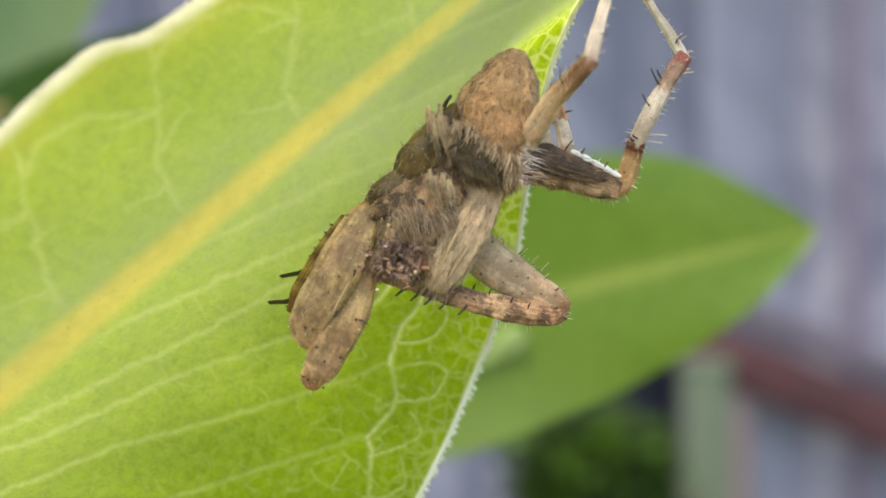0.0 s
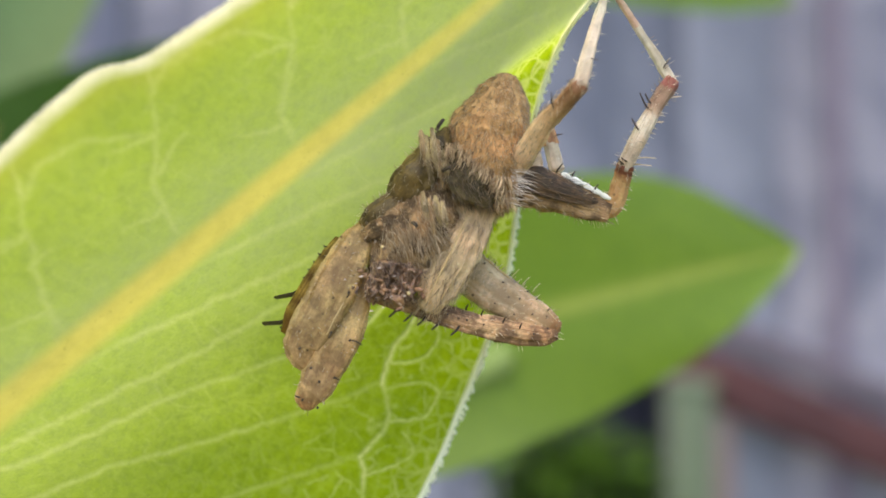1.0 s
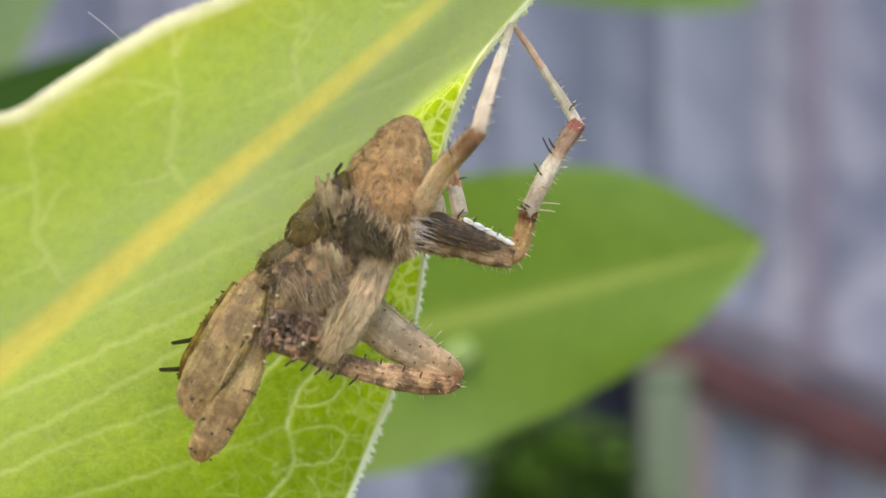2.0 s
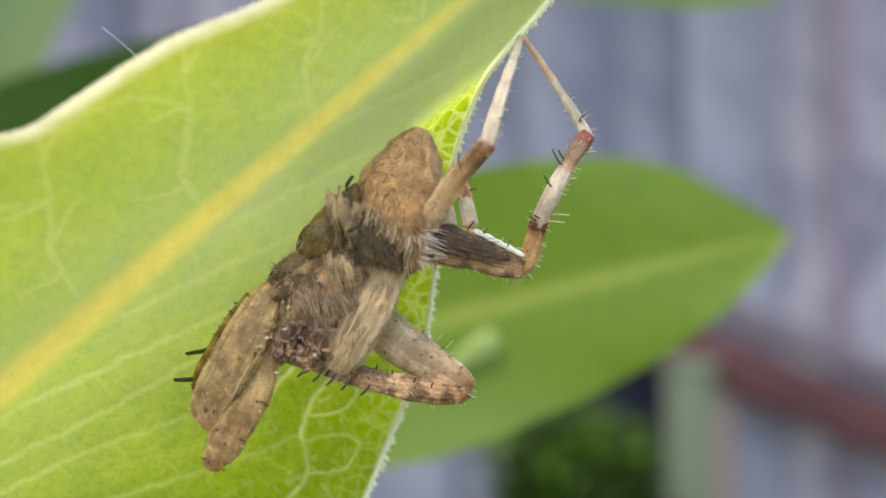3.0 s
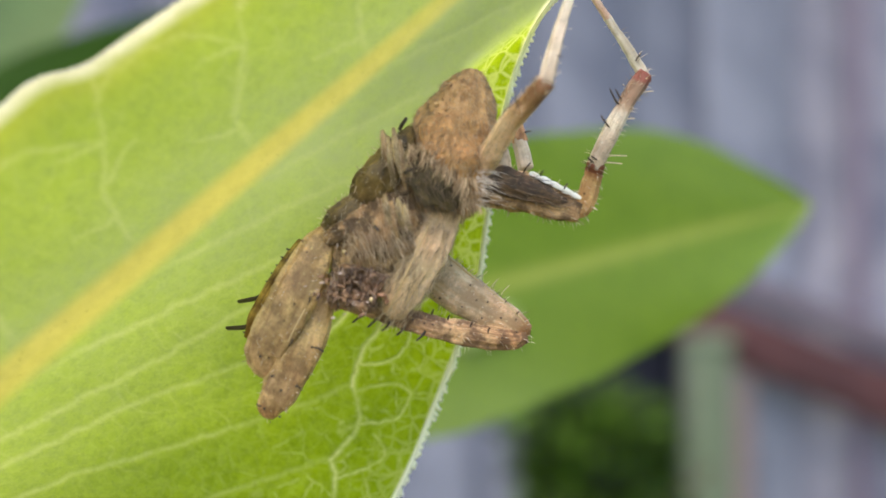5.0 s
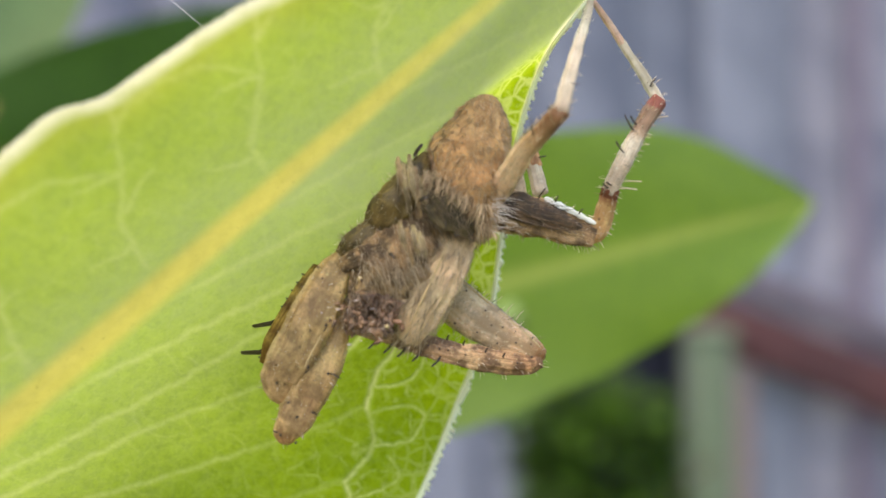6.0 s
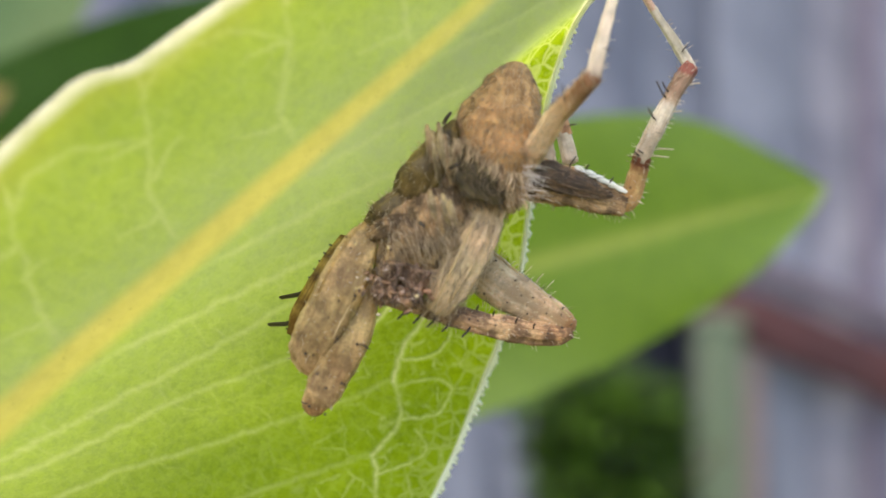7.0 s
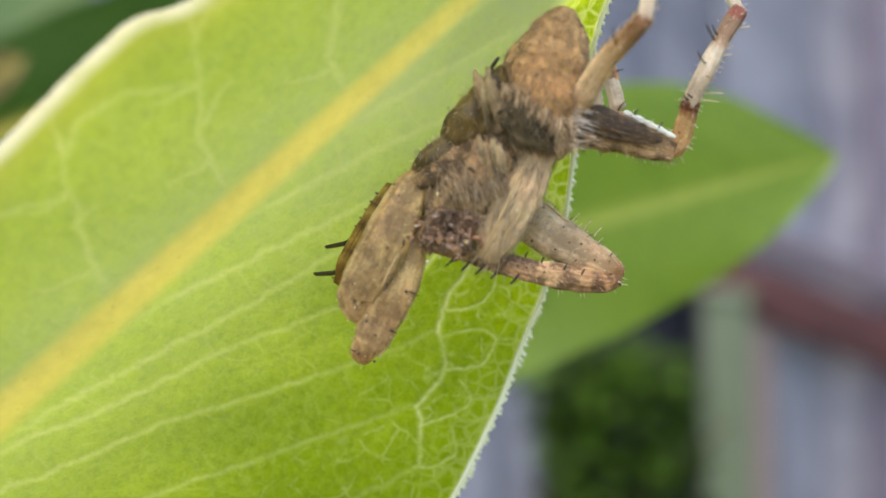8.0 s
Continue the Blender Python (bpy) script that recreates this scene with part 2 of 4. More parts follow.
BANDED = chitin("banded_shank", lin(188, 176, 156), lin(246, 242, 232), lin(110, 70, 54), 0.5, see=0.25, rough=0.5, bands=0.35, tint=(1.28, 1.25, 1.18),
                zones=((0.0, (0.3, 0.22, 0.18)), (0.05, (0.95, 0.92, 0.86)), (0.44, (1.05, 1.05, 1.0)), (0.52, (0.72, 0.58, 0.45)), (0.64, (0.46, 0.33, 0.23)), (0.84, (0.38, 0.25, 0.17)), (0.91, (0.36, 0.1, 0.07)), (1.0, (0.42, 0.14, 0.1))))
THIGH = chitin("banded_thigh", lin(190, 168, 138), lin(240, 224, 198), lin(96, 60, 40), 0.5, see=0.2, bands=0.35, tint=SOFT,
               zones=((0.0, (0.95, 0.9, 0.82)), (0.45, (1.05, 1.0, 0.92)), (0.56, (0.6, 0.48, 0.36)), (0.68, (0.33, 0.23, 0.16)), (0.86, (0.3, 0.2, 0.14)), (0.97, (0.4, 0.24, 0.17))))
AMBER = chitin("amber_band", lin(186, 156, 118), lin(238, 220, 184), lin(70, 40, 20), 0.8, see=0.25, bands=0.4, tint=(1.34, 1.24, 1.06),
               zones=((0.0, (0.72, 0.58, 0.42)), (0.35, (0.95, 0.85, 0.66)), (0.74, (0.92, 0.8, 0.6)), (0.86, (0.58, 0.38, 0.28)), (0.92, (0.4, 0.18, 0.14)), (0.985, (0.28, 0.12, 0.09))))
THIN_BANDS = chitin("banded_thin", lin(146, 126, 66), lin(206, 186, 112), lin(44, 30, 14), 0.3, see=0.3, bands=0.3, tint=(1.3, 1.2, 0.9),
                    zones=((0.0, (0.35, 0.26, 0.15)), (0.12, (1.0, 0.95, 0.7)), (0.22, (0.3, 0.22, 0.12)), (0.32, (1.0, 0.95, 0.7)), (0.44, (0.3, 0.22, 0.12)), (0.54, (1.0, 0.92, 0.66)), (0.64, (0.34, 0.25, 0.14)), (0.74, (1.0, 0.95, 0.7)), (0.84, (0.4, 0.3, 0.17))))
PLATE = Mat("white_plate").finish(lin(244, 244, 234), 0.4, 0.2)
KEEL = Mat("pale_ridge").finish(lin(206, 180, 132), 0.55, 0.25)
SPINE_DARK = Mat("dark_bristle").finish(lin(56, 44, 34), 0.5)
SPINE_PALE = Mat("pale_bristle").finish(lin(208, 192, 164), 0.45, 0.3)
HAIR_TAN = hair_material("tan_hair", lin(110, 86, 60), lin(250, 234, 206))
HAIR_PALE = hair_material("pale_hair", lin(126, 102, 76), lin(232, 210, 176))
HAIR_RUST = hair_material("rust_hair", lin(126, 98, 66), lin(238, 212, 172))
HAIR_DARK = hair_material("dark_hair", lin(64, 54, 42), lin(140, 122, 98))
HAIR_MAUVE = hair_material("mauve_hair", lin(66, 46, 36), lin(188, 162, 140))
FLECK = Mat("pale_fleck").finish(lin(206, 186, 176), 0.35)
HAIR_WHITE = hair_material("white_hair", lin(190, 170, 146), lin(250, 244, 232))
EYE_MAT = Mat("eye_glint").finish(lin(196, 176, 132), 0.08)
SILK_PATCH = Mat("dried_patch")
SILK_PATCH = SILK_PATCH.finish(SILK_PATCH.mix(SILK_PATCH.noise(0.5, 4), lin(108, 134, 70), lin(126, 148, 86)), 0.85)
SILK = Mat("silk").finish(lin(225, 225, 220), 0.25, 0.3)


def wood(name, a, b, c):
    k = Mat(name, 1.0)
    tone = k.mix(k.random(), a, b)
    long = k.noise(22.0, 6, 0.65, co=k.stretch(1, 1, 0.06))
    col = k.mix(k.ramp(long, (0.35, 0.0), (0.65, 1.0)), tone, c)
    col = k.mix(k.ramp(k.noise(5.0, 5), (0.42, 0.0), (0.62, 0.85)), col, tuple(min(1, 1.12 * v) for v in b[:3]) + (1,))
    k.bump(long, 0.5, 0.003)
    return k.finish(col, 0.85, spec=0.2)


M_BOARD = wood("weathered_board", lin(92, 99, 117), lin(143, 144, 156), lin(84, 90, 108))
M_BOARD_BLUE = wood("blue_grey_board", lin(90, 98, 114), lin(126, 133, 147), lin(82, 90, 106))
M_BRACE = wood("brown_timber", lin(82, 54, 55), lin(70, 47, 49), lin(54, 39, 43))
M_DARK_BAND = wood("grey_band", lin(94, 89, 98), lin(86, 82, 92), lin(74, 72, 82))
M_GAP_SHADE = wood("gap_shade", lin(15, 19, 30), lin(20, 24, 36), lin(11, 14, 22))
M_LATH = wood("tan_lath", lin(150, 132, 128), lin(140, 128, 128), lin(128, 116, 116))
M_STRIP = wood("purple_strip", lin(114, 106, 122), lin(108, 102, 118), lin(100, 94, 110))
M_POST = wood("lichen_post", lin(98, 112, 94), lin(90, 106, 86), lin(112, 118, 106))
M_SOIL = Mat("soil", 1.0)
M_SOIL.bump(M_SOIL.noise(30, 6), 0.6, 0.02)
M_SOIL = M_SOIL.finish(M_SOIL.mix(M_SOIL.ramp(M_SOIL.noise(1.5, 6), (0.4, 0.0), (0.6, 1.0)), lin(84, 70, 50), lin(78, 98, 46)), 0.95)
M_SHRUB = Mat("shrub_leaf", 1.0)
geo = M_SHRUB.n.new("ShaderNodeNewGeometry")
# near-black end of the leaf tones carries the shade inside the crown
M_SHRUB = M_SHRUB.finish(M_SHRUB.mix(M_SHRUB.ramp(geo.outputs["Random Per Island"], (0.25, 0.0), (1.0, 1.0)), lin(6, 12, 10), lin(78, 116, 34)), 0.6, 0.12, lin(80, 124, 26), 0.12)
M_TRUNK = wood("shrub_trunk", lin(84, 70, 54), lin(70, 58, 46), lin(60, 50, 40))


# ---- builders ----
def link_mesh(name, bm, material, parent=None, label="", smooth=True):
    me = bpy.data.meshes.new(name)
    bmesh.ops.recalc_face_normals(bm, faces=bm.faces)
    bm.to_mesh(me)
    bm.free()
    for p in me.polygons:
        p.use_smooth = smooth
    me.materials.append(material)
    ob = new(name, me)
    if parent is not None:
        ob.parent = parent
    if label:
        tagged(ob, label)
    return ob


def part(name, bm, material, parent, label="", smooth=True):
    return link_mesh(name, bm, material, parent, label, smooth)


def holder(name, at, label, category, group="", kind=""):
    ob = new(name)
    ob.location = at
    ob.empty_display_size = 0.005
    return tagged(ob, label, category, group, kind)


def spline(pts, n):
    """Catmull-Rom through tuples of any length, n steps a span."""
    pts = [np.array(p, float) for p in pts]
    pts = [2 * pts[0] - pts[1]] + pts + [2 * pts[-1] - pts[-2]]
    out = []
    for i in range(1, len(pts) - 2):
        a, b, c, d = pts[i - 1:i + 3]
        for k in range(n):
            t = k / n
            out.append(0.5 * (2 * b + (c - a) * t + (2 * a - 5 * b + 4 * c - d) * t * t + (3 * b - a - 3 * c + d) * t ** 3))
    out.append(pts[-2])
    return out


def limb(bm, stations, flat=0.8, seg=18, steps=5, ridge=0.05, lump=0.06, seed=0, scale=MM, box=1.0):
    """A closed, tapered, faceted tube along stations (x, y, z, radius); flat squeezes it in depth, box below 1 squares it."""
    line = spline(stations, steps)
    layers = [bm.verts.layers.float.get(n) or bm.verts.layers.float.new(n) for n in ("ca", "sa", "along", "share")]
    rings, deep, run = [], Vector((0, 1, 0)), 0.0

    def power(v):
        return math.copysign(abs(v) ** box, v)

    for i, s in enumerate(line):
        p = Vector(s[:3])
        if i:
            run += (p - Vector(line[i - 1][:3])).length
        t = Vector(line[min(i + 1, len(line) - 1)][:3]) - Vector(line[max(i - 1, 0)][:3])
        t.normalize()
        side = t.cross(deep)
        side = side.normalized() if side.length > 1e-4 else Vector((1, 0, 0))
        up = side.cross(t).normalized()
        r = max(s[3], 0.004 if scale == MM else 0.0005)
        ring = []
        for j in range(seg):
            a = 2 * math.pi * j / seg
            w = 1 + ridge * math.sin(5 * a + seed) + ridge * 0.6 * math.sin(9 * a + 2 * seed)
            q = p + side * (r * math.cos(a)) + up * (r * math.sin(a)) + Vector((seed, seed, 0))
            w += lump * noise.noise(q * 1.0) + 0.7 * lump * noise.noise(q * 2.7) + 0.25 * lump * noise.noise(q * 6.0)
            v = bm.verts.new((p + side * (r * w * power(math.cos(a))) + up * (r * w * flat * power(math.sin(a)))) * scale)
            v[layers[0]], v[layers[1]], v[layers[2]], v[layers[3]] = math.cos(a), math.sin(a), run + seed * 3.7, i / (len(line) - 1)
            ring.append(v)
        rings.append(ring)
    for a, b in zip(rings, rings[1:]):
        for j in range(seg):
            bm.faces.new((a[j], a[(j + 1) % seg], b[(j + 1) % seg], b[j]))
    for ring, k in ((rings[0], 0), (rings[-1], -1)):
        k2 = 1 if k == 0 else -2
        tip = bm.verts.new((Vector(line[k][:3]) + (Vector(line[k][:3]) - Vector(line[k2][:3])).normalized() * line[k][3] * 0.35) * scale)
        tip[layers[2]], tip[layers[3]] = seed * 3.7, 0.0 if k == 0 else 1.0
        for j in range(seg):
            bm.faces.new((ring[j], ring[(j + 1) % seg], tip))
    return bm


def bristle(bm, root, end, r, seg=5, scale=MM, blunt=0.0):
    """One stiff, slightly bent bristle."""
    root, end = Vector(root), Vector(end)
    d = end - root
    side = d.cross(Vector((0, 1, 0.01))).normalized()
    up = side.cross(d).normalized()
    rings = []
    for k, w in ((0, 1.0), (0.35, 0.85 + 0.12 * blunt), (0.7 + 0.22 * blunt, 0.6 + 0.2 * blunt)):
        c = root + d * k + side * (d.length * 0.06 * math.sin(k * 3.1))
        rings.append([bm.verts.new((c + (side * math.cos(2 * math.pi * j / seg) + up * math.sin(2 * math.pi * j / seg)) * r * w) * scale) for j in range(seg)])
    for a, b in zip(rings, rings[1:]):
        for j in range(seg):
            bm.faces.new((a[j], a[(j + 1) % seg], b[(j + 1) % seg], b[j]))
    tip = bm.verts.new(end * scale)
    for j in range(seg):
        bm.faces.new((rings[-1][j], rings[-1][(j + 1) % seg], tip))


def fur(ob, count, length, r, lean, seed=1, spread=0.35, lift=0.55):
    """Fine hairs on the surface of ob, combed along lean."""
    rnd = random.Random(seed)
    me, bm, lean = ob.data, bmesh.new(), Vector(lean).normalized()
    polys = [p for p in me.polygons]
    weights = [p.area for p in polys]
    for p in rnd.choices(polys, weights, k=count):
        vs = [me.vertices[i].co for i in p.vertices]
        f, g = rnd.random(), rnd.random()
        if len(vs) == 4:
            at = (vs[0] * (1 - f) + vs[1] * f) * (1 - g) + (vs[3] * (1 - f) + vs[2] * f) * g
        else:
            at = vs[0] + (vs[1] - vs[0]) * f * g + (vs[2] - vs[0]) * f * (1 - g)
        way = (p.normal * lift + lean * (0.3 + 0.7 * (lift < 0.8)) + Vector([rnd.uniform(-spread, spread) for _ in range(3)])).normalized()
        l = length * rnd.uniform(0.5, 1.3)
        bristle(bm, at / MM, at / MM + way * l, r * rnd.uniform(0.7, 1.2), 3)
    return bm


def boxed(bm, sx, sy, sz, at, turn=None, bevel=0.0):
    geom = bmesh.ops.create_cube(bm, size=1.0)
    m = Matrix.Translation(at) @ (turn or Matrix()) @ Matrix.Diagonal((sx, sy, sz, 1))
    bmesh.ops.transform(bm, matrix=m, verts=geom["verts"])
    if bevel:
        edges = list({e for v in geom["verts"] for e in v.link_edges})
        bmesh.ops.bevel(bm, geom=edges, offset=bevel, segments=2, affect="EDGES", profile=0.5)


def table(xs, ys, x):
    return float(np.interp(x, xs, ys))


# ---- ground and fence ----
bm = bmesh.new()
bmesh.ops.create_grid(bm, x_segments=60, y_segments=60, size=300)
ground = link_mesh("ground", bm, M_SOIL)
tagged(ground, "bare brown garden soil with patches of grass", "ground", kind="structure")


def build_fence():
    fence = holder("fence", (0, 1.5, 0), "weathered lilac-grey board fence with a brown timber brace", "fence", kind="structure")
    rnd = random.Random(4)
    made = []
    for k in range(4):
        bm = bmesh.new()
        boxed(bm, 0.108, 0.018, 1.95, (0, 0, 0.995), bevel=0.003)
        for v in bm.verts:
            v.co.y += 0.004 * noise.noise(Vector((v.co.x * 9, v.co.z, k)))
        me = bpy.data.meshes.new("board")
        bm.to_mesh(me)
        bm.free()
        me.materials.append(M_BOARD)
        made.append(me)
    for i in range(64):
        ob = new("board", made[i % 4])
        ob.parent = fence
        if -0.05 < -3.2 + i * 0.1 < 0.45:
            ob.material_slots[0].link = "OBJECT"
            ob.material_slots[0].material = M_BOARD_BLUE
        ob.location = (-3.2 + i * 0.1, (i % 2) * 0.02 + rnd.uniform(-0.003, 0.003), rnd.uniform(-0.01, 0.01))
    for z in (0.35, 1.6):
        bm = bmesh.new()
        boxed(bm, 6.4, 0.04, 0.09, (0, 0.056, z), bevel=0.004)
        part("rail", bm, M_BOARD, fence)
    for x in (-3.0, -1.0, 1.0, 3.0):
        bm = bmesh.new()
        boxed(bm, 0.09, 0.09, 2.0, (x, 0.125, 1.0), bevel=0.005)
        part("post", bm, M_BOARD, fence)
    a, b = Vector((0.2700, 1.4700, 1.1377)), Vector((0.9300, 1.4700, 0.8605))
    d = b - a
    turn = Matrix.Rotation(math.atan2(-d.z, d.x), 4, "Y")
    across = Vector((-d.z, 0, d.x)).normalized()
    mid = (a + b) / 2 - fence.location
    bm = bmesh.new()
    boxed(bm, d.length, 0.012, 0.062, mid + Vector((0, -0.018, 0)), turn, 0.003)
    part("brace", bm, M_BRACE, fence, "reddish-brown slanting timber brace")
    # thin dark grey band over the boards, just above the brace
    bm = bmesh.new()
    boxed(bm, d.length - 0.05, 0.008, 0.03, mid + across * 0.05 + Vector((0.03, -0.004, 0)), turn, 0.002)
    part("batten", bm, M_DARK_BAND, fence, "dark grey band along the brace's upper side")
    # dark sheet behind the shrub, narrow cover strips and a lath beside the stake
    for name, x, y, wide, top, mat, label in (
            # first one is made up: the shaded gap drawn as a dark sheet
            ("board", 0.209, -0.022, 0.190, 1.165, M_GAP_SHADE, "blue-black sheet standing for the dark gap behind the shrub"),
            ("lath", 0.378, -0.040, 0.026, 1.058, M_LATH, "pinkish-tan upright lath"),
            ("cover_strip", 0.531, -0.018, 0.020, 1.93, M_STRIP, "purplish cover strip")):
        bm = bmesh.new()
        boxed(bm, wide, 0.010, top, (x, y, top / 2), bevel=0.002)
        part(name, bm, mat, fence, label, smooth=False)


build_fence()


def build_post():
    x, y, z = (0.3335, 1.4400, 1.0851)
    bm = bmesh.new()
    boxed(bm, 0.052, 0.04, z, (0, 0, z / 2), bevel=0.006)
    stake = holder("garden_stake", (x, y, 0), "pale green lichen-covered wooden stake before the fence", "stake")
    part("shaft", bm, M_POST, stake, smooth=False)
    bm = bmesh.new()
    boxed(bm, 0.058, 0.046, 0.014, (0, 0, z + 0.007), bevel=0.004)
    part("cap", bm, M_POST, stake, smooth=False)


build_post()


def build_shrub():
    x, y, z = (0.1615, 1.1500, 1.0600)
    shrub = holder("shrub", (x, y, 0), "dark green leafy shrub standing before the fence", "shrub")
    bm = bmesh.new()
    limb(bm, [(0, 0, 0, 0.02), (0.01, 0, 0.4, 0.015), (0.0, 0.01, 0.8, 0.01), (0, 0, z - 0.05, 0.004)], 1.0, 10, 4, scale=1.0)
    for k in range(14):
        h = 0.25 + k * (z - 0.35) / 14
        a = k * 2.4
        limb(bm, [(0, 0, h, 0.006), (0.05 * math.cos(a), 0.05 * math.sin(a), h + 0.04, 0.004), (0.11 * math.cos(a), 0.09 * math.sin(a), h + 0.09, 0.002)], 1.0, 6, 3, scale=1.0)
    part("trunk", bm, M_TRUNK, shrub)
    rnd = random.Random(11)
    bm = bmesh.new()
    for _ in range(5200):
        h = z * (0.25 + 0.75 * rnd.random() ** 0.5)
        a, w = rnd.uniform(0, 6.28), math.sqrt(rnd.random())
        wide = 0.100 * (0.80 + 0.35 * noise.noise(Vector((h * 9, a, 3)))) * min(1.0, (z + 0.02 - h) / 0.10 + 0.72)
        c = Vector((wide * w * math.cos(a), wide * w * math.sin(a), h))
        if noise.noise(c * 42) + 0.5 * noise.noise(c * 90) < -0.08:
            continue
        l = rnd.uniform(0.014, 0.026)
        m = Euler((rnd.uniform(-0.9, 0.9), rnd.uniform(-0.9, 0.9), rnd.uniform(0, 6.28))).to_matrix()
        v = [bm.verts.new(c + m @ Vector(q) * l) for q in ((0, 0, 0), (0.35, 0.28, 0.08), (0.8, 0.2, 0.06), (1.05, 0, -0.05), (0.8, -0.2, 0.06), (0.35, -0.28, 0.08), (0.5, 0, -0.02))]
        for i in range(6):
            bm.faces.new((v[i], v[(i + 1) % 6], v[6]))
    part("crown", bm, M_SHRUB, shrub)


build_shrub()


# ---- the leaf that carries the spider ----
RIB_C = -9.7
RIB_A = (-46, -36, -26, -18, -10, -2, 6, 14, 22, 29, 33.5)
RIB_R = (1.3, 1.2, 1.05, 0.88, 0.78, 0.7, 0.6, 0.48, 0.34, 0.2, 0.06)
AX, CX = Vector((0.764, 0, 0.645)), Vector((0.645, 0, -0.764))
R_A, R_W = (-46, -40, -30, -20, -12, -8, -2, 4, 7.6, 10.2, 15.2, 17, 19.2, 21.5, 24.5, 29, 34), (0.2, 6, 15, 20, 21.3, 20.4, 17.85, 14.7, 12.5, 10.1, 5.8, 4.6, 3.5, 3.1, 2.7, 1.5, 0.1)
L_A, L_W = (-46, -40, -30, -20, -10, -5, -1.7, 0.2, 3, 5, 8, 11, 15, 20, 27, 34), (0.2, 3, 6, 7.6, 7.95, 8.05, 8.15, 7.32, 7.05, 6.85, 6.45, 5.7, 4.8, 3.6, 2, 0.1)


def half_width(a, right):
    """Half the leaf's width at a, slightly rounded at the table's corners."""
    xs, ys = (R_A, R_W) if right else (L_A, L_W)
    return sum(np.interp(a + k, xs, ys) for k in (-0.6, -0.3, 0.0, 0.3, 0.6)) / 5


def fold_line(a):
    """Where the lower half turns away from the bulge beside the midrib, towards the tip."""
    return np.interp(a, (-10, 0, 6, 12, 15, 18, 20, 24, 30), (6.0, 5.4, 4.6, 3.7, 3.25, 3.35, 3.5, 3.7, 3.7))


def depth_at(a, u):
    right = -1.8 + 11.5 * (1 - np.exp(-np.maximum(u, 0) / 7.5))
    left = -1.8 + 1.08 * u + 0.012 * u * u
    k = np.clip((a - 4) / 10, 0, 1)
    step = 1 / (1 + np.exp(-(u - fold_line(a)) / 0.12))
    right = right - 1.1 * k * (1 - step) * (1 - np.exp(-(np.maximum(u, 0) / 1.7) ** 2)) + 0.7 * k * step
    swell = 0.04 * np.sin(0.9 * a + 0.5 * u) + 0.05 * np.sin(0.5 * a - 0.9 * u + 2) + 0.02 * np.sin(2.1 * u + 0.7 * a)
    edge = 0.3 * np.sin(a * 0.55 + 1.0) * np.clip(np.abs(u) / 9, 0, 1) ** 2
    round_off = 0.225 * (np.sqrt(u * u + 1.0) - np.abs(u))
    return np.where(u >= 0, right, left) + swell + edge + round_off


def leaf_at(a, u, lift=0.0):
    """A point of the big leaf in mm: a along the midrib, u across it."""
    return AX * float(a) + CX * float(RIB_C + u) + Vector((0, float(depth_at(np.float64(a), np.float64(u))) - lift, 0))


def leaf_point(a, w, lift=0.0):
    return leaf_at(a, w * float(half_width(a, w > 0)), lift)


def ribbon(bm, pts, radii, squash=0.6, seg=8):
    limb(bm, [(*p, r) for p, r in zip(pts, radii)], squash, seg, 2, 0.0, 0.03)


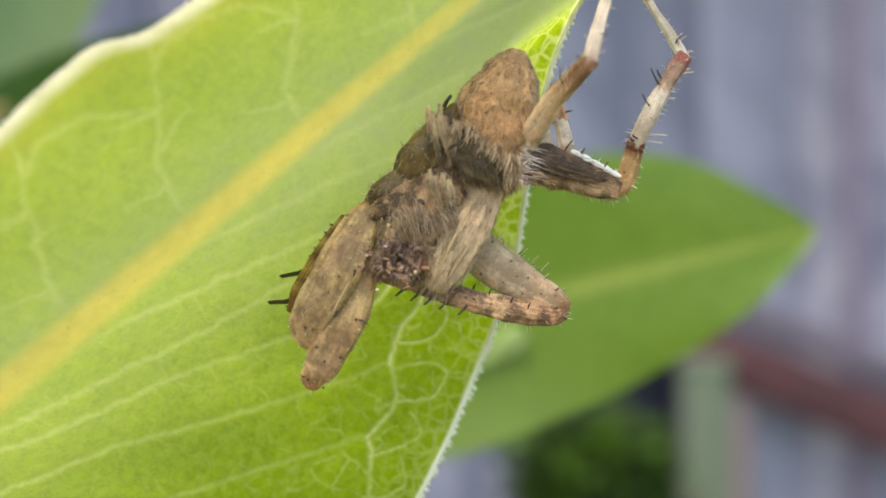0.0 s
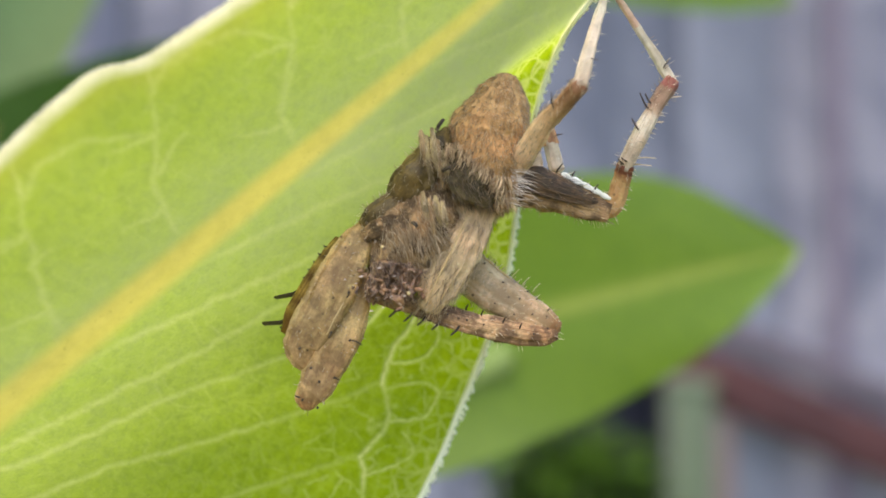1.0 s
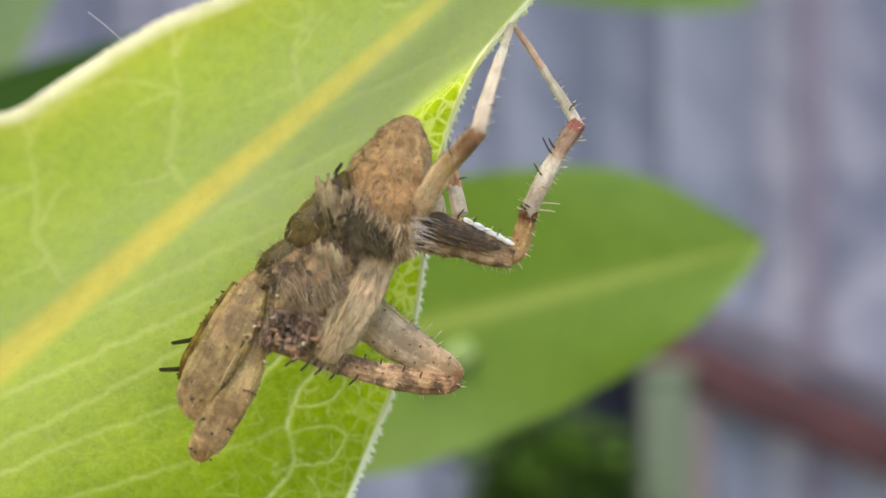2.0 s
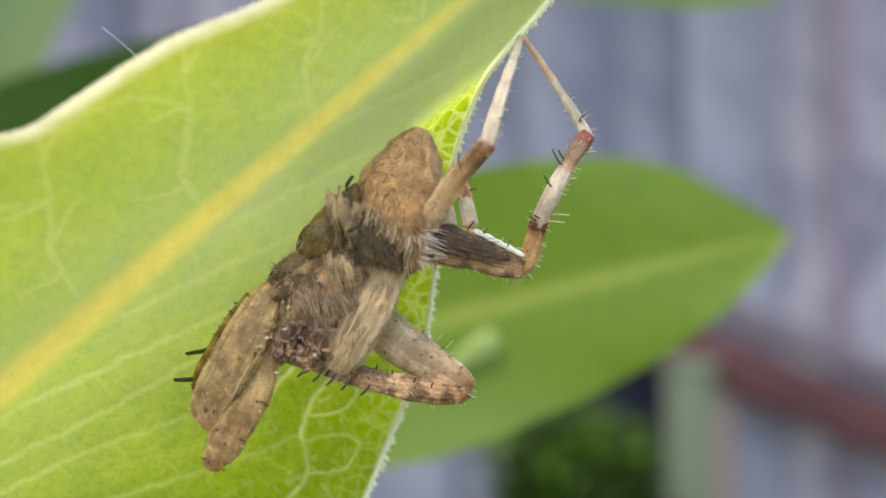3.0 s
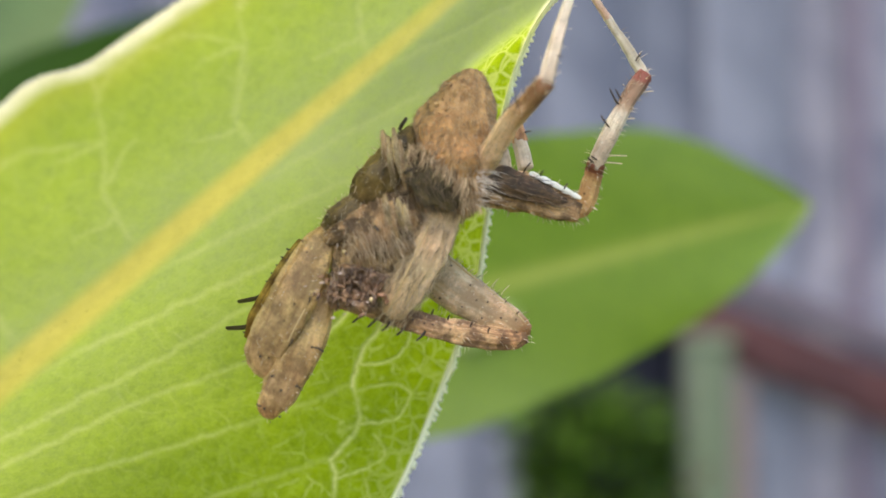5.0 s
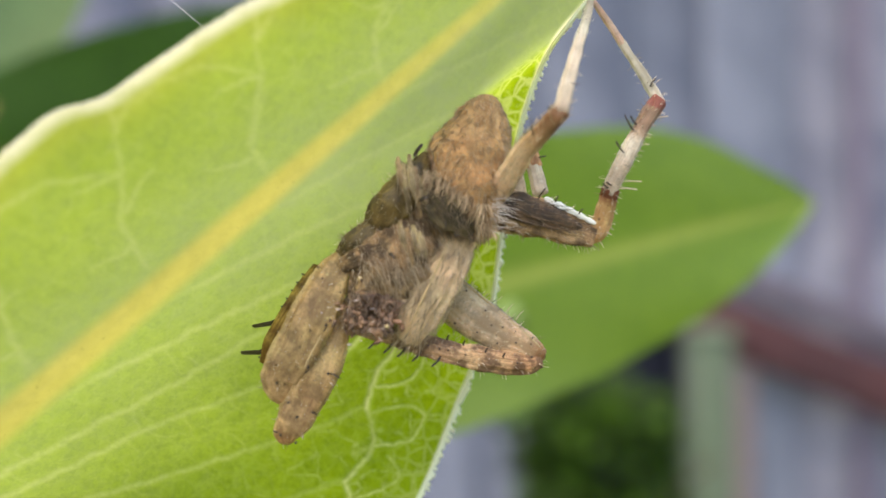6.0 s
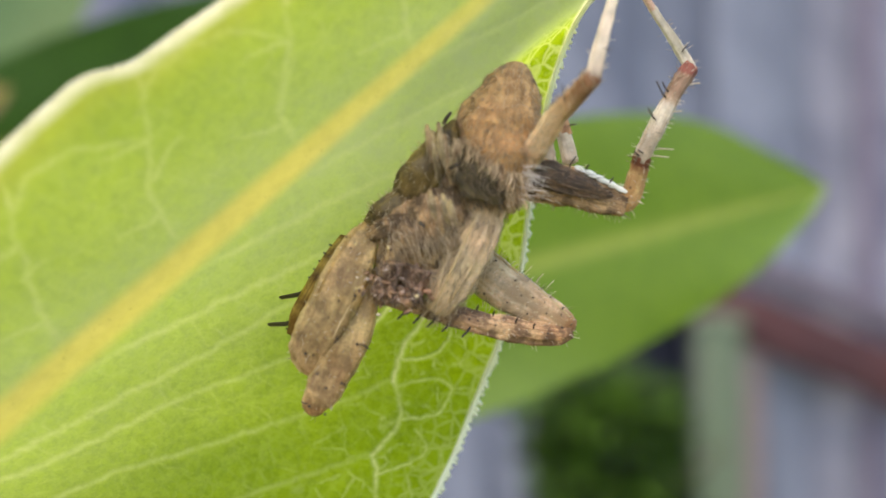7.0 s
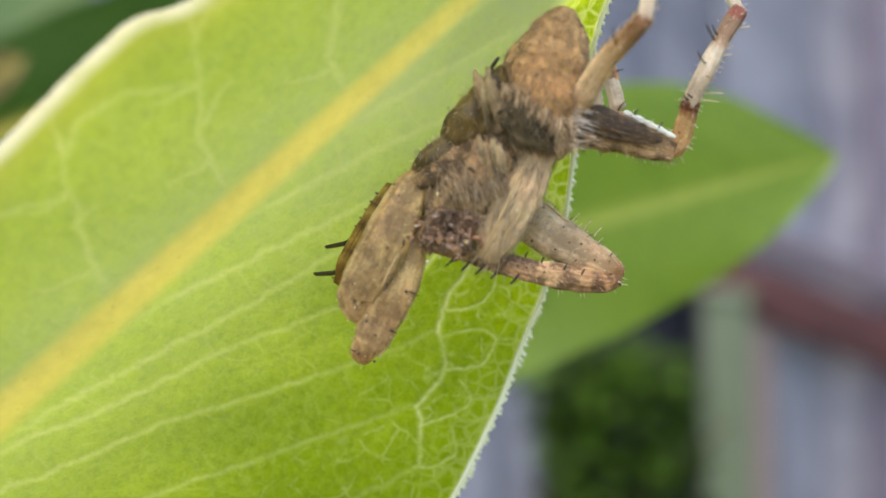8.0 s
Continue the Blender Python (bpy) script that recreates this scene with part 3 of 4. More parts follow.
def build_leaf():
    leaf = holder("leaf", HOME, "bright yellow-green leaf seen from its veined underside", "leaf", "leaves of the bush")
    rnd = random.Random(21)
    av = np.concatenate([np.arange(-46, -24, 0.5), np.arange(-24, 29, 0.105), np.arange(29, 34.01, 0.25)])
    wv = np.concatenate([-np.linspace(1, 0.0, 84)[:-1], np.linspace(0.0, 1, 205)])
    A, W = np.meshgrid(av, wv, indexing="ij")
    U = np.where(W > 0, W * half_width(av, True)[:, None], W * half_width(av, False)[:, None])
    V = np.zeros_like(A)

    def draw(pts, r0, r1, strength):
        """Raise a vein along pts (a, u) with the half-width going from r0 to r1."""
        line = spline(pts, 8) if len(pts) > 2 else [np.array(p, float) for p in pts]
        dense = []
        for p, q in zip(line, line[1:]):
            n = max(2, int(np.hypot(*(q - p)) / 0.09))
            dense += [p + (q - p) * k / n for k in range(n)]
        for n, p in enumerate(dense):
            f = n / max(1, len(dense) - 1)
            w = Vector((p[0] * 0.8, p[1] * 0.8, 4.0))
            p = p + 0.2 * np.array((noise.noise(w), noise.noise(w + Vector((9, 5, 2))))) + 0.09 * np.array((noise.noise(w * 4), noise.noise(w * 4 + Vector((3, 7, 1)))))
            r = r0 + (r1 - r0) * f
            i0, i1 = np.searchsorted(av, (p[0] - 3 * r, p[0] + 3 * r))
            if i1 <= i0 or i0 == 0 or i1 >= len(av):
                continue
            hw = half_width(p[0], p[1] > 0) + 1e-3
            j0, j1 = np.searchsorted(wv, ((p[1] - 3 * r) / hw - 0.03, (p[1] + 3 * r) / hw + 0.03))
            box = (slice(i0, i1), slice(max(j0, 0), j1))
            g = strength * (1 - 0.45 * f) * np.exp(-((A[box] - p[0]) ** 2 + (U[box] - p[1]) ** 2) / (r * r))
            V[box] = np.maximum(V[box], g)

    def wobble(pts, k):
        return [(a + rnd.uniform(-k, k), u + rnd.uniform(-k, k)) for a, u in pts]

    # lower half: long side veins that end in loops well inside the margin
    paths = [
        [(-32, 0), (-27, 1.9), (-22.6, 3.6), (-16.9, 5.7), (-10.6, 8.8), (-5, 11.1), (-2, 12.3)],
        [(-41, 0), (-33, 3.4), (-25, 6.6), (-16.8, 9.9), (-10.6, 12.5), (-6, 14.8)],
        [(-26, 0), (-20.6, 2.1), (-16.3, 3.4), (-11.7, 4.8), (-8.7, 5.9), (-4, 8.1), (-1.5, 9.2)],
        [(-22.5, 0.6), (-16.8, 2.2), (-12.6, 3.0), (-7, 4.2), (-3, 5.1), (1, 6.6)],
        [(-46, 2), (-32, 9), (-20, 13.8), (-12, 16.6), (-8.4, 17.6)],
        [(-15, 0), (-9.5, 1.6), (-3, 3.2), (3, 5.0), (7, 7.2)],
        [(-8, 0), (-2, 1.4), (5, 3.2), (10, 5.2)],
        [(0, 0), (6, 1.3), (12, 2.6), (15, 3.8)],
        [(8, 0), (14, 1.2), (19, 2.2)]]
    for pts in paths:
        draw(wobble(pts, 0.15), 0.18, 0.17, 0.56)
        line = spline(pts, 3)
        for a, u in line[3:-3]:
            for up in (1, -1):
                if rnd.random() < 0.3:
                    l, s = rnd.uniform(0.9, 2.6), rnd.uniform(-0.4, 0.9)
                    q = [(a, u), (a + s * 0.3 * l, u + up * 0.4 * l), (a + s * 0.8 * l, u + up * 0.7 * l), (a + s * l, u + up * l)]
                    draw(wobble(q, 0.16), 0.09, 0.07, 0.26)
    for pts in (
            [(-2, 12.3), (-0.8, 11.4), (1.1, 10.7), (4.0, 10.0), (6.2, 9.0)],
            [(-6, 14.8), (-3.4, 14.4), (-1.9, 12.3)],
            [(-6, 14.8), (-6.5, 15.8), (-8.4, 17.6)],
            [(-1.5, 9.2), (0.6, 8.8), (3.4, 7.9)],
            [(7, 7.2), (8.4, 7.9), (10.4, 7.4), (11.6, 5.8)]):
        draw(pts, 0.16, 0.15, 1.0)
    for pts in (
            [(-3.4, 14.4), (-1.5, 15.3), (0.2, 14.9), (0.1, 13.9), (-1.9, 12.7)],
            [(-1.2, 11.7), (0.4, 12.8), (2.4, 12.6), (2.8, 11.4), (1.6, 10.6)],
            [(-6.4, 15.7), (-4.6, 16.8), (-3.2, 16.4), (-3.2, 15.0)],
            [(-8.4, 17.6), (-7.2, 18.4), (-5.8, 18.0), (-5.4, 16.9)],
            [(4.0, 10.0), (4.8, 11.2), (6.4, 11.0), (6.6, 9.6)],
            [(7.6, 8.0), (8.2, 9.2), (9.4, 8.8), (9.6, 7.8)]):
        draw(wobble(pts, 0.28), 0.095, 0.09, 0.95)
        e = pts[1]
        draw(wobble([e, (e[0] + 0.3, e[1] + 0.8)], 0.1), 0.08, 0.07, 0.5)
        e = pts[2]
        draw(wobble([e, (e[0] + 0.7, e[1] + 0.7), (e[0] + 1.4, e[1] + 0.6)], 0.1), 0.08, 0.07, 0.5)
    # upper half: steep side veins joined by arches along the margin
    last = None
    for a0 in (-36, -28, -20.5, -12.4, -4.6, 3.2, 10.5, 17.5, 24):
        hw = half_width(a0 + 4, False)
        pts = [(a0, 0), (a0 + 0.5, -0.25 * hw), (a0 + 1.6, -0.45 * hw), (a0 + 3.0, -0.62 * hw), (a0 + 4.1, -0.80 * hw)]
        draw(wobble(pts, 0.2), 0.2, 0.15, 0.48)
        if last:
            draw(wobble([last, (last[0] + 2.6, last[1] - 0.2), (last[0] + 5.6, last[1] + 0.9), pts[3]], 0.2), 0.17, 0.14, 0.45)
        last = pts[-1]
        draw(wobble([pts[-1], (a0 + 5.0, -0.93 * hw)], 0.1), 0.14, 0.1, 0.6)
        for k in range(3):
            p = pts[1 + k % 3]
            l = rnd.uniform(1.0, 2.6) * (1 if k % 2 else -1)
            draw(wobble([p, (p[0] + l * 0.6, p[1] - 0.3), (p[0] + l, p[1] - rnd.uniform(0.2, 1.3))], 0.2), 0.13, 0.1, 0.42)

    rr = np.interp(av, RIB_A, RIB_R)[:, None]
    D = depth_at(A, U) - 0.06 * np.minimum(V, 1.0) - 0.07 * rr * np.clip(1 - (U / (1.5 * rr)) ** 2, 0, 1) ** 1.5
    V = V * np.clip(np.abs(U) / rr - 0.8, 0, 1)
    P = (np.multiply.outer(A, np.array(AX)) + np.multiply.outer(U + RIB_C, np.array(CX)))
    P[..., 1] += D
    na, nw = A.shape
    idx = np.arange(na * nw).reshape(na, nw)
    quads = np.stack([idx[:-1, :-1], idx[1:, :-1], idx[1:, 1:], idx[:-1, 1:]], -1)
    keep = np.maximum(np.abs(U[:-1, :-1]), np.abs(U[:-1, 1:])) > rr[:-1]
    right = U > 0
    edge = np.where(right, half_width(av, True)[:, None] - U, half_width(av, False)[:, None] + U)
    fold = fold_line(av)[:, None]
    sharp = np.interp(av, (-8, 4, 12, 15), (3.0, 1.1, 0.16, 0.08))[:, None]
    # pale beside the midrib up to the fold: waxy coat plus painted sheen
    bloom_sheen = np.where(right, 0.92 / (1 + np.exp((U - fold) / sharp)) * np.interp(av, (-26, -8, 6), (0.72, 0.84, 1.18))[:, None], 0.45 * np.exp(-(U / 3.0) ** 2) + 0.45)
    rim = np.where(right, 0.0, np.clip(1.12 - edge / 0.62, 0, 1) ** 1.2)
    rim = np.where(right, np.clip(1 - edge / 0.22, 0, 1) * 0.8, rim)
    ribmask = np.clip((1.3 - np.abs(U) / rr) / 0.95, 0, 1)
    ribmask = ribmask ** 2 * (3 - 2 * ribmask) * np.interp(av, (2, 10, 24), (1.0, 0.86, 0.5))[:, None]
    net = np.where(right, np.clip((W - 0.4) / 0.35, 0.25, 1), 0.3)
    mesh = np.where(right, np.clip((1.0 - edge / np.interp(av, (-30, 5, 9), (3.2, 3.4, 4.2))[:, None]), 0, 1) ** 0.7 * np.interp(av, (-20, 4, 9), (0.5, 0.66, 1.0))[:, None], 0)
    mesh = mesh * np.where(av[:, None] > 4, 1 / (1 + np.exp(-(U - fold) / 0.1)), 1.0)
    mesh = np.maximum(mesh, np.where(right, 0.1, 0.06))
    yellowed = np.where(right, 0.0, 0.42 * np.exp(-(edge / 1.2) ** 2))
    made = (("mesh", mesh), ("yellowed", yellowed), ("vein", np.clip(V, 0, 1)), ("bloom_sheen", bloom_sheen), ("rim", rim), ("rib", ribmask), ("net", net))
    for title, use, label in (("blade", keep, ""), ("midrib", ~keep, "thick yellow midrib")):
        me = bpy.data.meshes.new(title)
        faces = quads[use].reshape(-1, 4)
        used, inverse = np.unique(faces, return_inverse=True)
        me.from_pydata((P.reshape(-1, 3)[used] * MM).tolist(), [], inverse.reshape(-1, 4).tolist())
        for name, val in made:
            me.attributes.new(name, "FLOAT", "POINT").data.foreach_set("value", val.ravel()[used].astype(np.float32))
        me.polygons.foreach_set("use_smooth", [True] * len(me.polygons))
        me.materials.append(M_LEAF)
        ob = new(title, me)
        ob.parent = leaf
        if label:
            tagged(ob, label)
    # pale margin; the lower one is finely toothed
    for sgn in (1, -1):
        bm = bmesh.new()
        st = [-45 + 78 * k / 130 for k in range(131)]
        pts = [leaf_point(a, sgn) + CX * (0.05 * sgn) for a in st]
        if sgn > 0:
            ribbon(bm, pts, [0.15] * len(pts), 0.9)
            rnd = random.Random(3)
            a = -30.0
            while a < 30:
                p = leaf_point(a, 1)
                out = (leaf_point(a, 1) - leaf_point(a, 0.97)).normalized()
                bristle(bm, p, p + out * rnd.uniform(0.26, 0.52) + AX * rnd.uniform(-0.12, 0.16) - Vector((0, rnd.uniform(-0.1, 0.1), 0)), rnd.uniform(0.10, 0.17), 5, blunt=1.0)
                a += rnd.uniform(0.2, 0.34)
        else:
            rnd = random.Random(5)
            a = -30.0
            while a < 24:
                p = leaf_point(a, -1)
                out = (p - leaf_point(a, -0.96)).normalized()
                bristle(bm, p, p + out * rnd.uniform(0.03, 0.11) + AX * rnd.uniform(-0.1, 0.1) - Vector((0, rnd.uniform(-0.05, 0.1), 0)), rnd.uniform(0.03, 0.06), 4, blunt=1.0)
                a += rnd.uniform(0.06, 0.14)
        part("margin", bm, M_RIM if sgn > 0 else M_RIM_TOP, leaf, "pale cream leaf margin")
    bm = bmesh.new()
    base, far = leaf_point(-46, 0), Vector((-61, 40, -40))
    limb(bm, [(*far, 1.3), (-54, 20, -32, 1.2), (*base, 1.3)], 1.0, 12, 6, 0.02, 0.02)
    part("petiole", bm, M_RIB, leaf)


build_leaf()


# ---- the other leaves of the bush and its stem ----
def far_leaf(name_label, length, half, blade, rib, fold=0.12, droop=0.06, hold=None, lower=0.87):
    """A leaf along +x from its base at the origin, in mm; its face looks to -y."""
    leaf = holder("leaf", (0, 0, 0), name_label, "leaf", "leaves of the bush")

    def at(t, w):
        hw = half * table((0, 0.08, 0.2, 0.35, 0.5, 0.6, 0.69, 0.752, 0.823, 0.895, 0.965, 0.99, 1.0), (0.02, 0.3, 0.62, 0.88, 0.98, 0.97, 0.92, 0.83, 0.69, 0.5, 0.21, 0.08, 0.01), t)
        u = w * hw * (1.0 + 0.15 * math.exp(-((t - 0.86) / 0.11) ** 2) if w > 0 else lower * table((0.3, 0.51, 0.63, 0.75), (1.12, 1.07, 1.0, 0.97), t))
        y = -fold * abs(u) + 1.2 * math.sin(t * 14 + w * 2) * abs(w) ** 2 * 0.5 + droop * length * (t - 0.5) ** 2
        return Vector((t * length, y, u))

    na, ts = 60, [i / 60 for i in range(61)]
    widths = [table((0, 0.3, 0.6, 0.85, 1), (1.5, 1.3, 1.05, 0.7, 0.12), t) for t in ts]
    for title, spans in (("blade", ((-1, 0), (0, 1))), ("midrib", ((0, 0),))):
        bm = bmesh.new()
        names = ("vein", "bloom_sheen", "rim", "rib", "net")
        layers = {n: bm.verts.layers.float.new(n) for n in names}
        for lo, hi in spans:
            sheet = []
            for t, rw in zip(ts, widths):
                hw = max(at(t, 1).z, 0.05)
                rw = min(rw, 0.6 * hw) / hw
                w0, w1 = (-rw, rw) if lo == hi else ((-1, -rw) if lo < 0 else (rw, 1))
                row = []
                for j in range(13):
                    w = w0 + (w1 - w0) * j / 12
                    p = at(t, w)
                    v = bm.verts.new(p * MM)
                    v[layers["rib"]] = max(0.0, min(1.0, 1.4 - abs(w) / rw * 0.9))
                    # hazy sheen painted on the lower half towards the base
                    v[layers["bloom_sheen"]] = 0.75 * max(0.0, -w) * max(0.0, 1 - 1.25 * t)
                    row.append(v)
                sheet.append(row)
            for r1, r2 in zip(sheet, sheet[1:]):
                for j in range(12):
                    bm.faces.new((r1[j], r2[j], r2[j + 1], r1[j + 1]))
        part(title, bm, blade, leaf)
    bm = bmesh.new()
    p0 = at(0, 0)
    joint = Vector(hold)
    mid = (joint + p0) / 2 + Vector((-2, 1, 3))
    limb(bm, [(*joint, 1.4), (*mid, 1.2), (*p0, 1.0)], 1.0, 10, 8)
    part("petiole", bm, rib, leaf)
    return leaf


def aim(base, tip, roll=0.0, toward=0.0):
    """The pose of a leaf whose base and tip lie at these world places."""
    base, tip = Vector(base), Vector(tip)
    x = (tip - base).normalized()
    y = Vector((0, 1, 0)) - x * x.y
    y.normalize()
    z = x.cross(y)
    m = Matrix((x, y, z)).transposed().to_4x4()
    return Matrix.Translation(base) @ m @ Matrix.Rotation(radians(roll), 4, "X")


swaying = far_leaf("green leaf with a pale midrib hanging behind the spider", 105.7, 19.0, M_FAR_LEAF, M_FAR_RIB, 0.04, hold=(-20.5, -53.0, -23.5))
REST = aim((-0.0482, 0.1600, 1.1827), (0.0545, 0.1600, 1.2079), roll=0)
swaying.matrix_world = REST
far_leaf("blue-green glossy leaf behind the others", 154.7, 30.0, M_BLUE_LEAF, M_FAR_RIB, 0.12, hold=(-67.4, -120.7, -29.7)).matrix_world = aim((-0.1088, 0.2400, 1.2089), (-0.0766, 0.3000, 1.3478), roll=10)
far_leaf("dark green leaf, shade put into its colour", 132.6, 18.0, M_DARK_LEAF, M_FAR_RIB, 0.12, hold=(45.3, -119.2, -5.0)).matrix_world = aim((-0.1247, 0.2200, 1.2033), (-0.0015, 0.2400, 1.2481), roll=0)
far_leaf("green leaf high in the bush", 154.4, 15.0, M_FAR_LEAF, M_FAR_RIB, 0.12, hold=(-31.2, -87.9, 26.7)).matrix_world = aim((-0.0596, 0.2200, 1.2924), (0.0871, 0.2600, 1.2655), roll=0)

far_leaf("small withered tan leaf among the dark ones", 30.0, 5.0, M_DRY_LEAF, M_FAR_RIB, 0.3, hold=(-14.0, -60.0, -28.0)).matrix_world = aim((-0.0965, 0.2120, 1.2180), (-0.0698, 0.2100, 1.2308), roll=20)

bm = bmesh.new()
limb(bm, [(56.0, -1.0, -7.0, 0.8), (59.0, -1.0, -5.8, 1.3), (62.0, -1.0, -4.7, 2.0), (64.0, -1.0, -4.4, 1.6)], 0.3, 12, 6, 0.02, 0.25)
part("dry_patch", bm, SILK_PATCH, swaying, "pale dried patch")


# ---- stem ----
bm = bmesh.new()
limb(bm, [(-72, 60, -1200, 7), (-70, 58, -900, 6.5), (-60, 50, -500, 5.5), (-64, 44, -150, 4.2), (-62, 42, -40, 3.4), (-66, 46, 60, 2.8), (-60, 70, 140, 2.0), (-66, 120, 200, 1.4)], 1.0, 12, 6, 0.03, 0.05)
stem = link_mesh("bush_stem", bm, M_STEM)
stem.location = HOME
tagged(stem, "greenish-brown upright stem of the bush", "stem")

# ---- the spider ----
spider = holder("spider", HOME, "tan and brown hairy spider hunched up on the leaf, legs folded", "spider")


def shell(name, stations, material, parent=None, flat=0.8, label="", hairs=0, lean=(0.5, -0.4, -0.6), length=0.4, hair=None, lump=0.16, ridge=0.05, seed=0, box=0.7, lift=0.55, hair_r=0.02):
    """A hairy joint. The first one built on a leg is the leg itself; the others hang on it."""
    bm = bmesh.new()
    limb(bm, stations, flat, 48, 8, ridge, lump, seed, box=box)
    if isinstance(parent, dict) and "root" not in parent:
        ob = parent["root"] = part("leg", bm, material, spider, parent["label"])
    else:
        ob = part(name, bm, material, root_of(parent), label)
    if hairs:
        owner = root_of(parent) if isinstance(parent, dict) else ob
        part("hair", fur(ob, hairs, length, hair_r, lean, seed + 5, lift=lift), hair or HAIR_TAN, owner)
    return ob


def root_of(parent):
    return parent["root"] if isinstance(parent, dict) else (parent or spider)


def spines(parent, rows, material=SPINE_DARK, r=0.05, name="spine"):
    for root, end in rows:
        bm = bmesh.new()
        bristle(bm, root, end, r, blunt=1.0)
        part(name, bm, material, root_of(parent))


def leg(label):
    return {"label": label}


def keel(parent, *lines):
    """Fine pale ridges along a joint."""
    for line in lines:
        bm = bmesh.new()
        limb(bm, [(x, y + 0.05, z, r * 0.5) for x, y, z, r in line], 0.7, 8, 6, 0.0, 0.5)
        part("ridge", bm, KEEL, root_of(parent))


def dots(parent, rows, r=0.1):
    """Dark raised bristle bases."""
    bm = bmesh.new()
    for p in rows:
        bmesh.ops.create_icosphere(bm, subdivisions=1, radius=r * 0.66 * MM, matrix=Matrix.Translation(Vector(p[:3]) * MM))
    part("bristle_bases", bm, SPINE_DARK, root_of(parent))


abdomen = shell("abdomen", [(5.90, 1.20, 6.60, 0.80), (5.94, 0.90, 7.31, 1.59), (5.87, 0.70, 8.40, 2.07), (5.99, 0.60, 9.68, 2.25), (6.27, 0.60, 10.93, 2.16), (6.61, 0.70, 12.15, 1.74), (6.93, 0.90, 13.22, 1.28), (7.20, 1.10, 13.94, 0.74), (7.30, 1.20, 14.23, 0.31)], FUR_BROWN, flat=0.85, label="furry orange-brown abdomen", ridge=0.01, hair_r=0.015, lift=0.75, hairs=9000, lean=(-0.2, -0.1, -0.7), length=0.32, hair=HAIR_RUST, lump=0.14, box=0.95, seed=1)
carapace = shell("carapace", [(6.33, 1.60, 7.24, 0.93), (4.79, 1.30, 7.28, 1.79), (3.12, 1.10, 6.37, 2.33), (1.68, 0.90, 4.52, 2.26), (0.67, 0.80, 2.99, 1.41), (0.31, 0.90, 2.29, 0.73)], BODY, flat=0.85, label="greyish-brown hairy carapace", ridge=0.01, hair_r=0.016, lift=0.22, hairs=3600, lean=(0.25, -0.1, -0.85), length=0.8, hair=HAIR_PALE, lump=0.2, box=0.95, seed=2)


def tufts(name, count, low, high, way, length, r, material, label, seed):
    """Loose combed hairs rooted between two corners, for the ragged fringes of the body."""
    rnd = random.Random(seed)
    bm = bmesh.new()
    for _ in range(count):
        root = Vector([rnd.uniform(a, b) for a, b in zip(low, high)])
        d = (Vector(way) + Vector([rnd.gauss(0, 0.22) for _ in range(3)])).normalized()
        bristle(bm, root, root + d * length * rnd.uniform(0.5, 1.2), r * rnd.uniform(0.6, 1.3), 4)
    part(name, bm, material, spider, label)


for k in range(5):
    f = k / 4
    x, z = 4.05 + 2.3 * f, 9.75 - 1.75 * f
    tufts("hair_tuft", 60, (x - 0.35, -1.55, z - 0.25), (x + 0.45, -1.15, z + 0.5), (-0.3, -0.15, -0.9), 0.8, 0.035, HAIR_RUST, "orange tuft on the abdomen", 61 + k)
tufts("hair_tuft", 130, (6.3, -1.2, 6.9), (7.3, -0.7, 8.4), (0.1, -0.15, -0.95), 0.8, 0.03, HAIR_RUST, "orange tuft on the abdomen", 72)
tufts("hair_tuft", 120, (0.4, -1.35, 4.6), (3.3, -1.0, 5.7), (0.25, -0.15, -0.9), 1.1, 0.022, HAIR_PALE, "grey-brown combed hairs", 63)
for k, (root, end) in enumerate((((0.83, -0.40, 3.78, 0.80), (0.42, -0.40, 1.98, 0.26)), ((1.90, -0.50, 3.42, 0.80), (1.49, -0.50, 1.80, 0.28)))):
    mid = tuple((a + b) / 2 for a, b in zip(root, end))
    shell("chelicera", [root, mid, end], MAROON, flat=0.9, label="dark maroon jaw", hairs=320, lift=0.6, length=0.45, hair=HAIR_MAUVE, seed=3 + k, lump=0.3, box=1.0)
shell("palp", [(-0.20, -0.40, 3.06, 0.24), (-0.40, -0.60, 2.40, 0.28), (-0.32, -0.40, 1.72, 0.2)], MAROON, flat=0.9, hairs=50, lift=0.9, length=0.25, seed=6, lump=0.2)
shell("palp", [(0.66, -1.00, 2.08, 0.24), (1.11, -1.20, 1.87, 0.28), (1.31, -1.00, 1.48, 0.18)], MAROON, flat=0.9, hairs=40, lift=0.9, length=0.25, seed=7, lump=0.2)
# pale beads: the glints at eye and mouth are their colour
for at, r in (((0.31, -1.25, 4.62, 0.18), 0.12), ((1.71, -1.90, 2.17, 0.18), 0.11)):
    bm = bmesh.new()
    bmesh.ops.create_icosphere(bm, subdivisions=2, radius=r * MM, matrix=Matrix.Translation(Vector(at[:3]) * MM))
    part("eye", bm, EYE_MAT, spider, "small eye bead, glint put into its pale colour")

bm = bmesh.new()
rnd = random.Random(17)
c = (0.72, -1.00, 2.52, 0.03)
for k in range(90):
    p = (c[0] + rnd.gauss(0, 0.8), c[1] + rnd.uniform(-0.5, 0.5), c[2] + rnd.gauss(0.1, 0.6))
    l = rnd.uniform(0.2, 0.6)
    w = (p[0] + rnd.uniform(-l, l), p[1] - rnd.uniform(0, 0.3), p[2] - rnd.uniform(0, l))
    limb(bm, [(*p, rnd.uniform(0.04, 0.12)), (*((a + b) / 2 for a, b in zip(p, w)), rnd.uniform(0.06, 0.15)), (*w, rnd.uniform(0.03, 0.08))], 0.9, 9, 3, 0.05, 0.3, k)
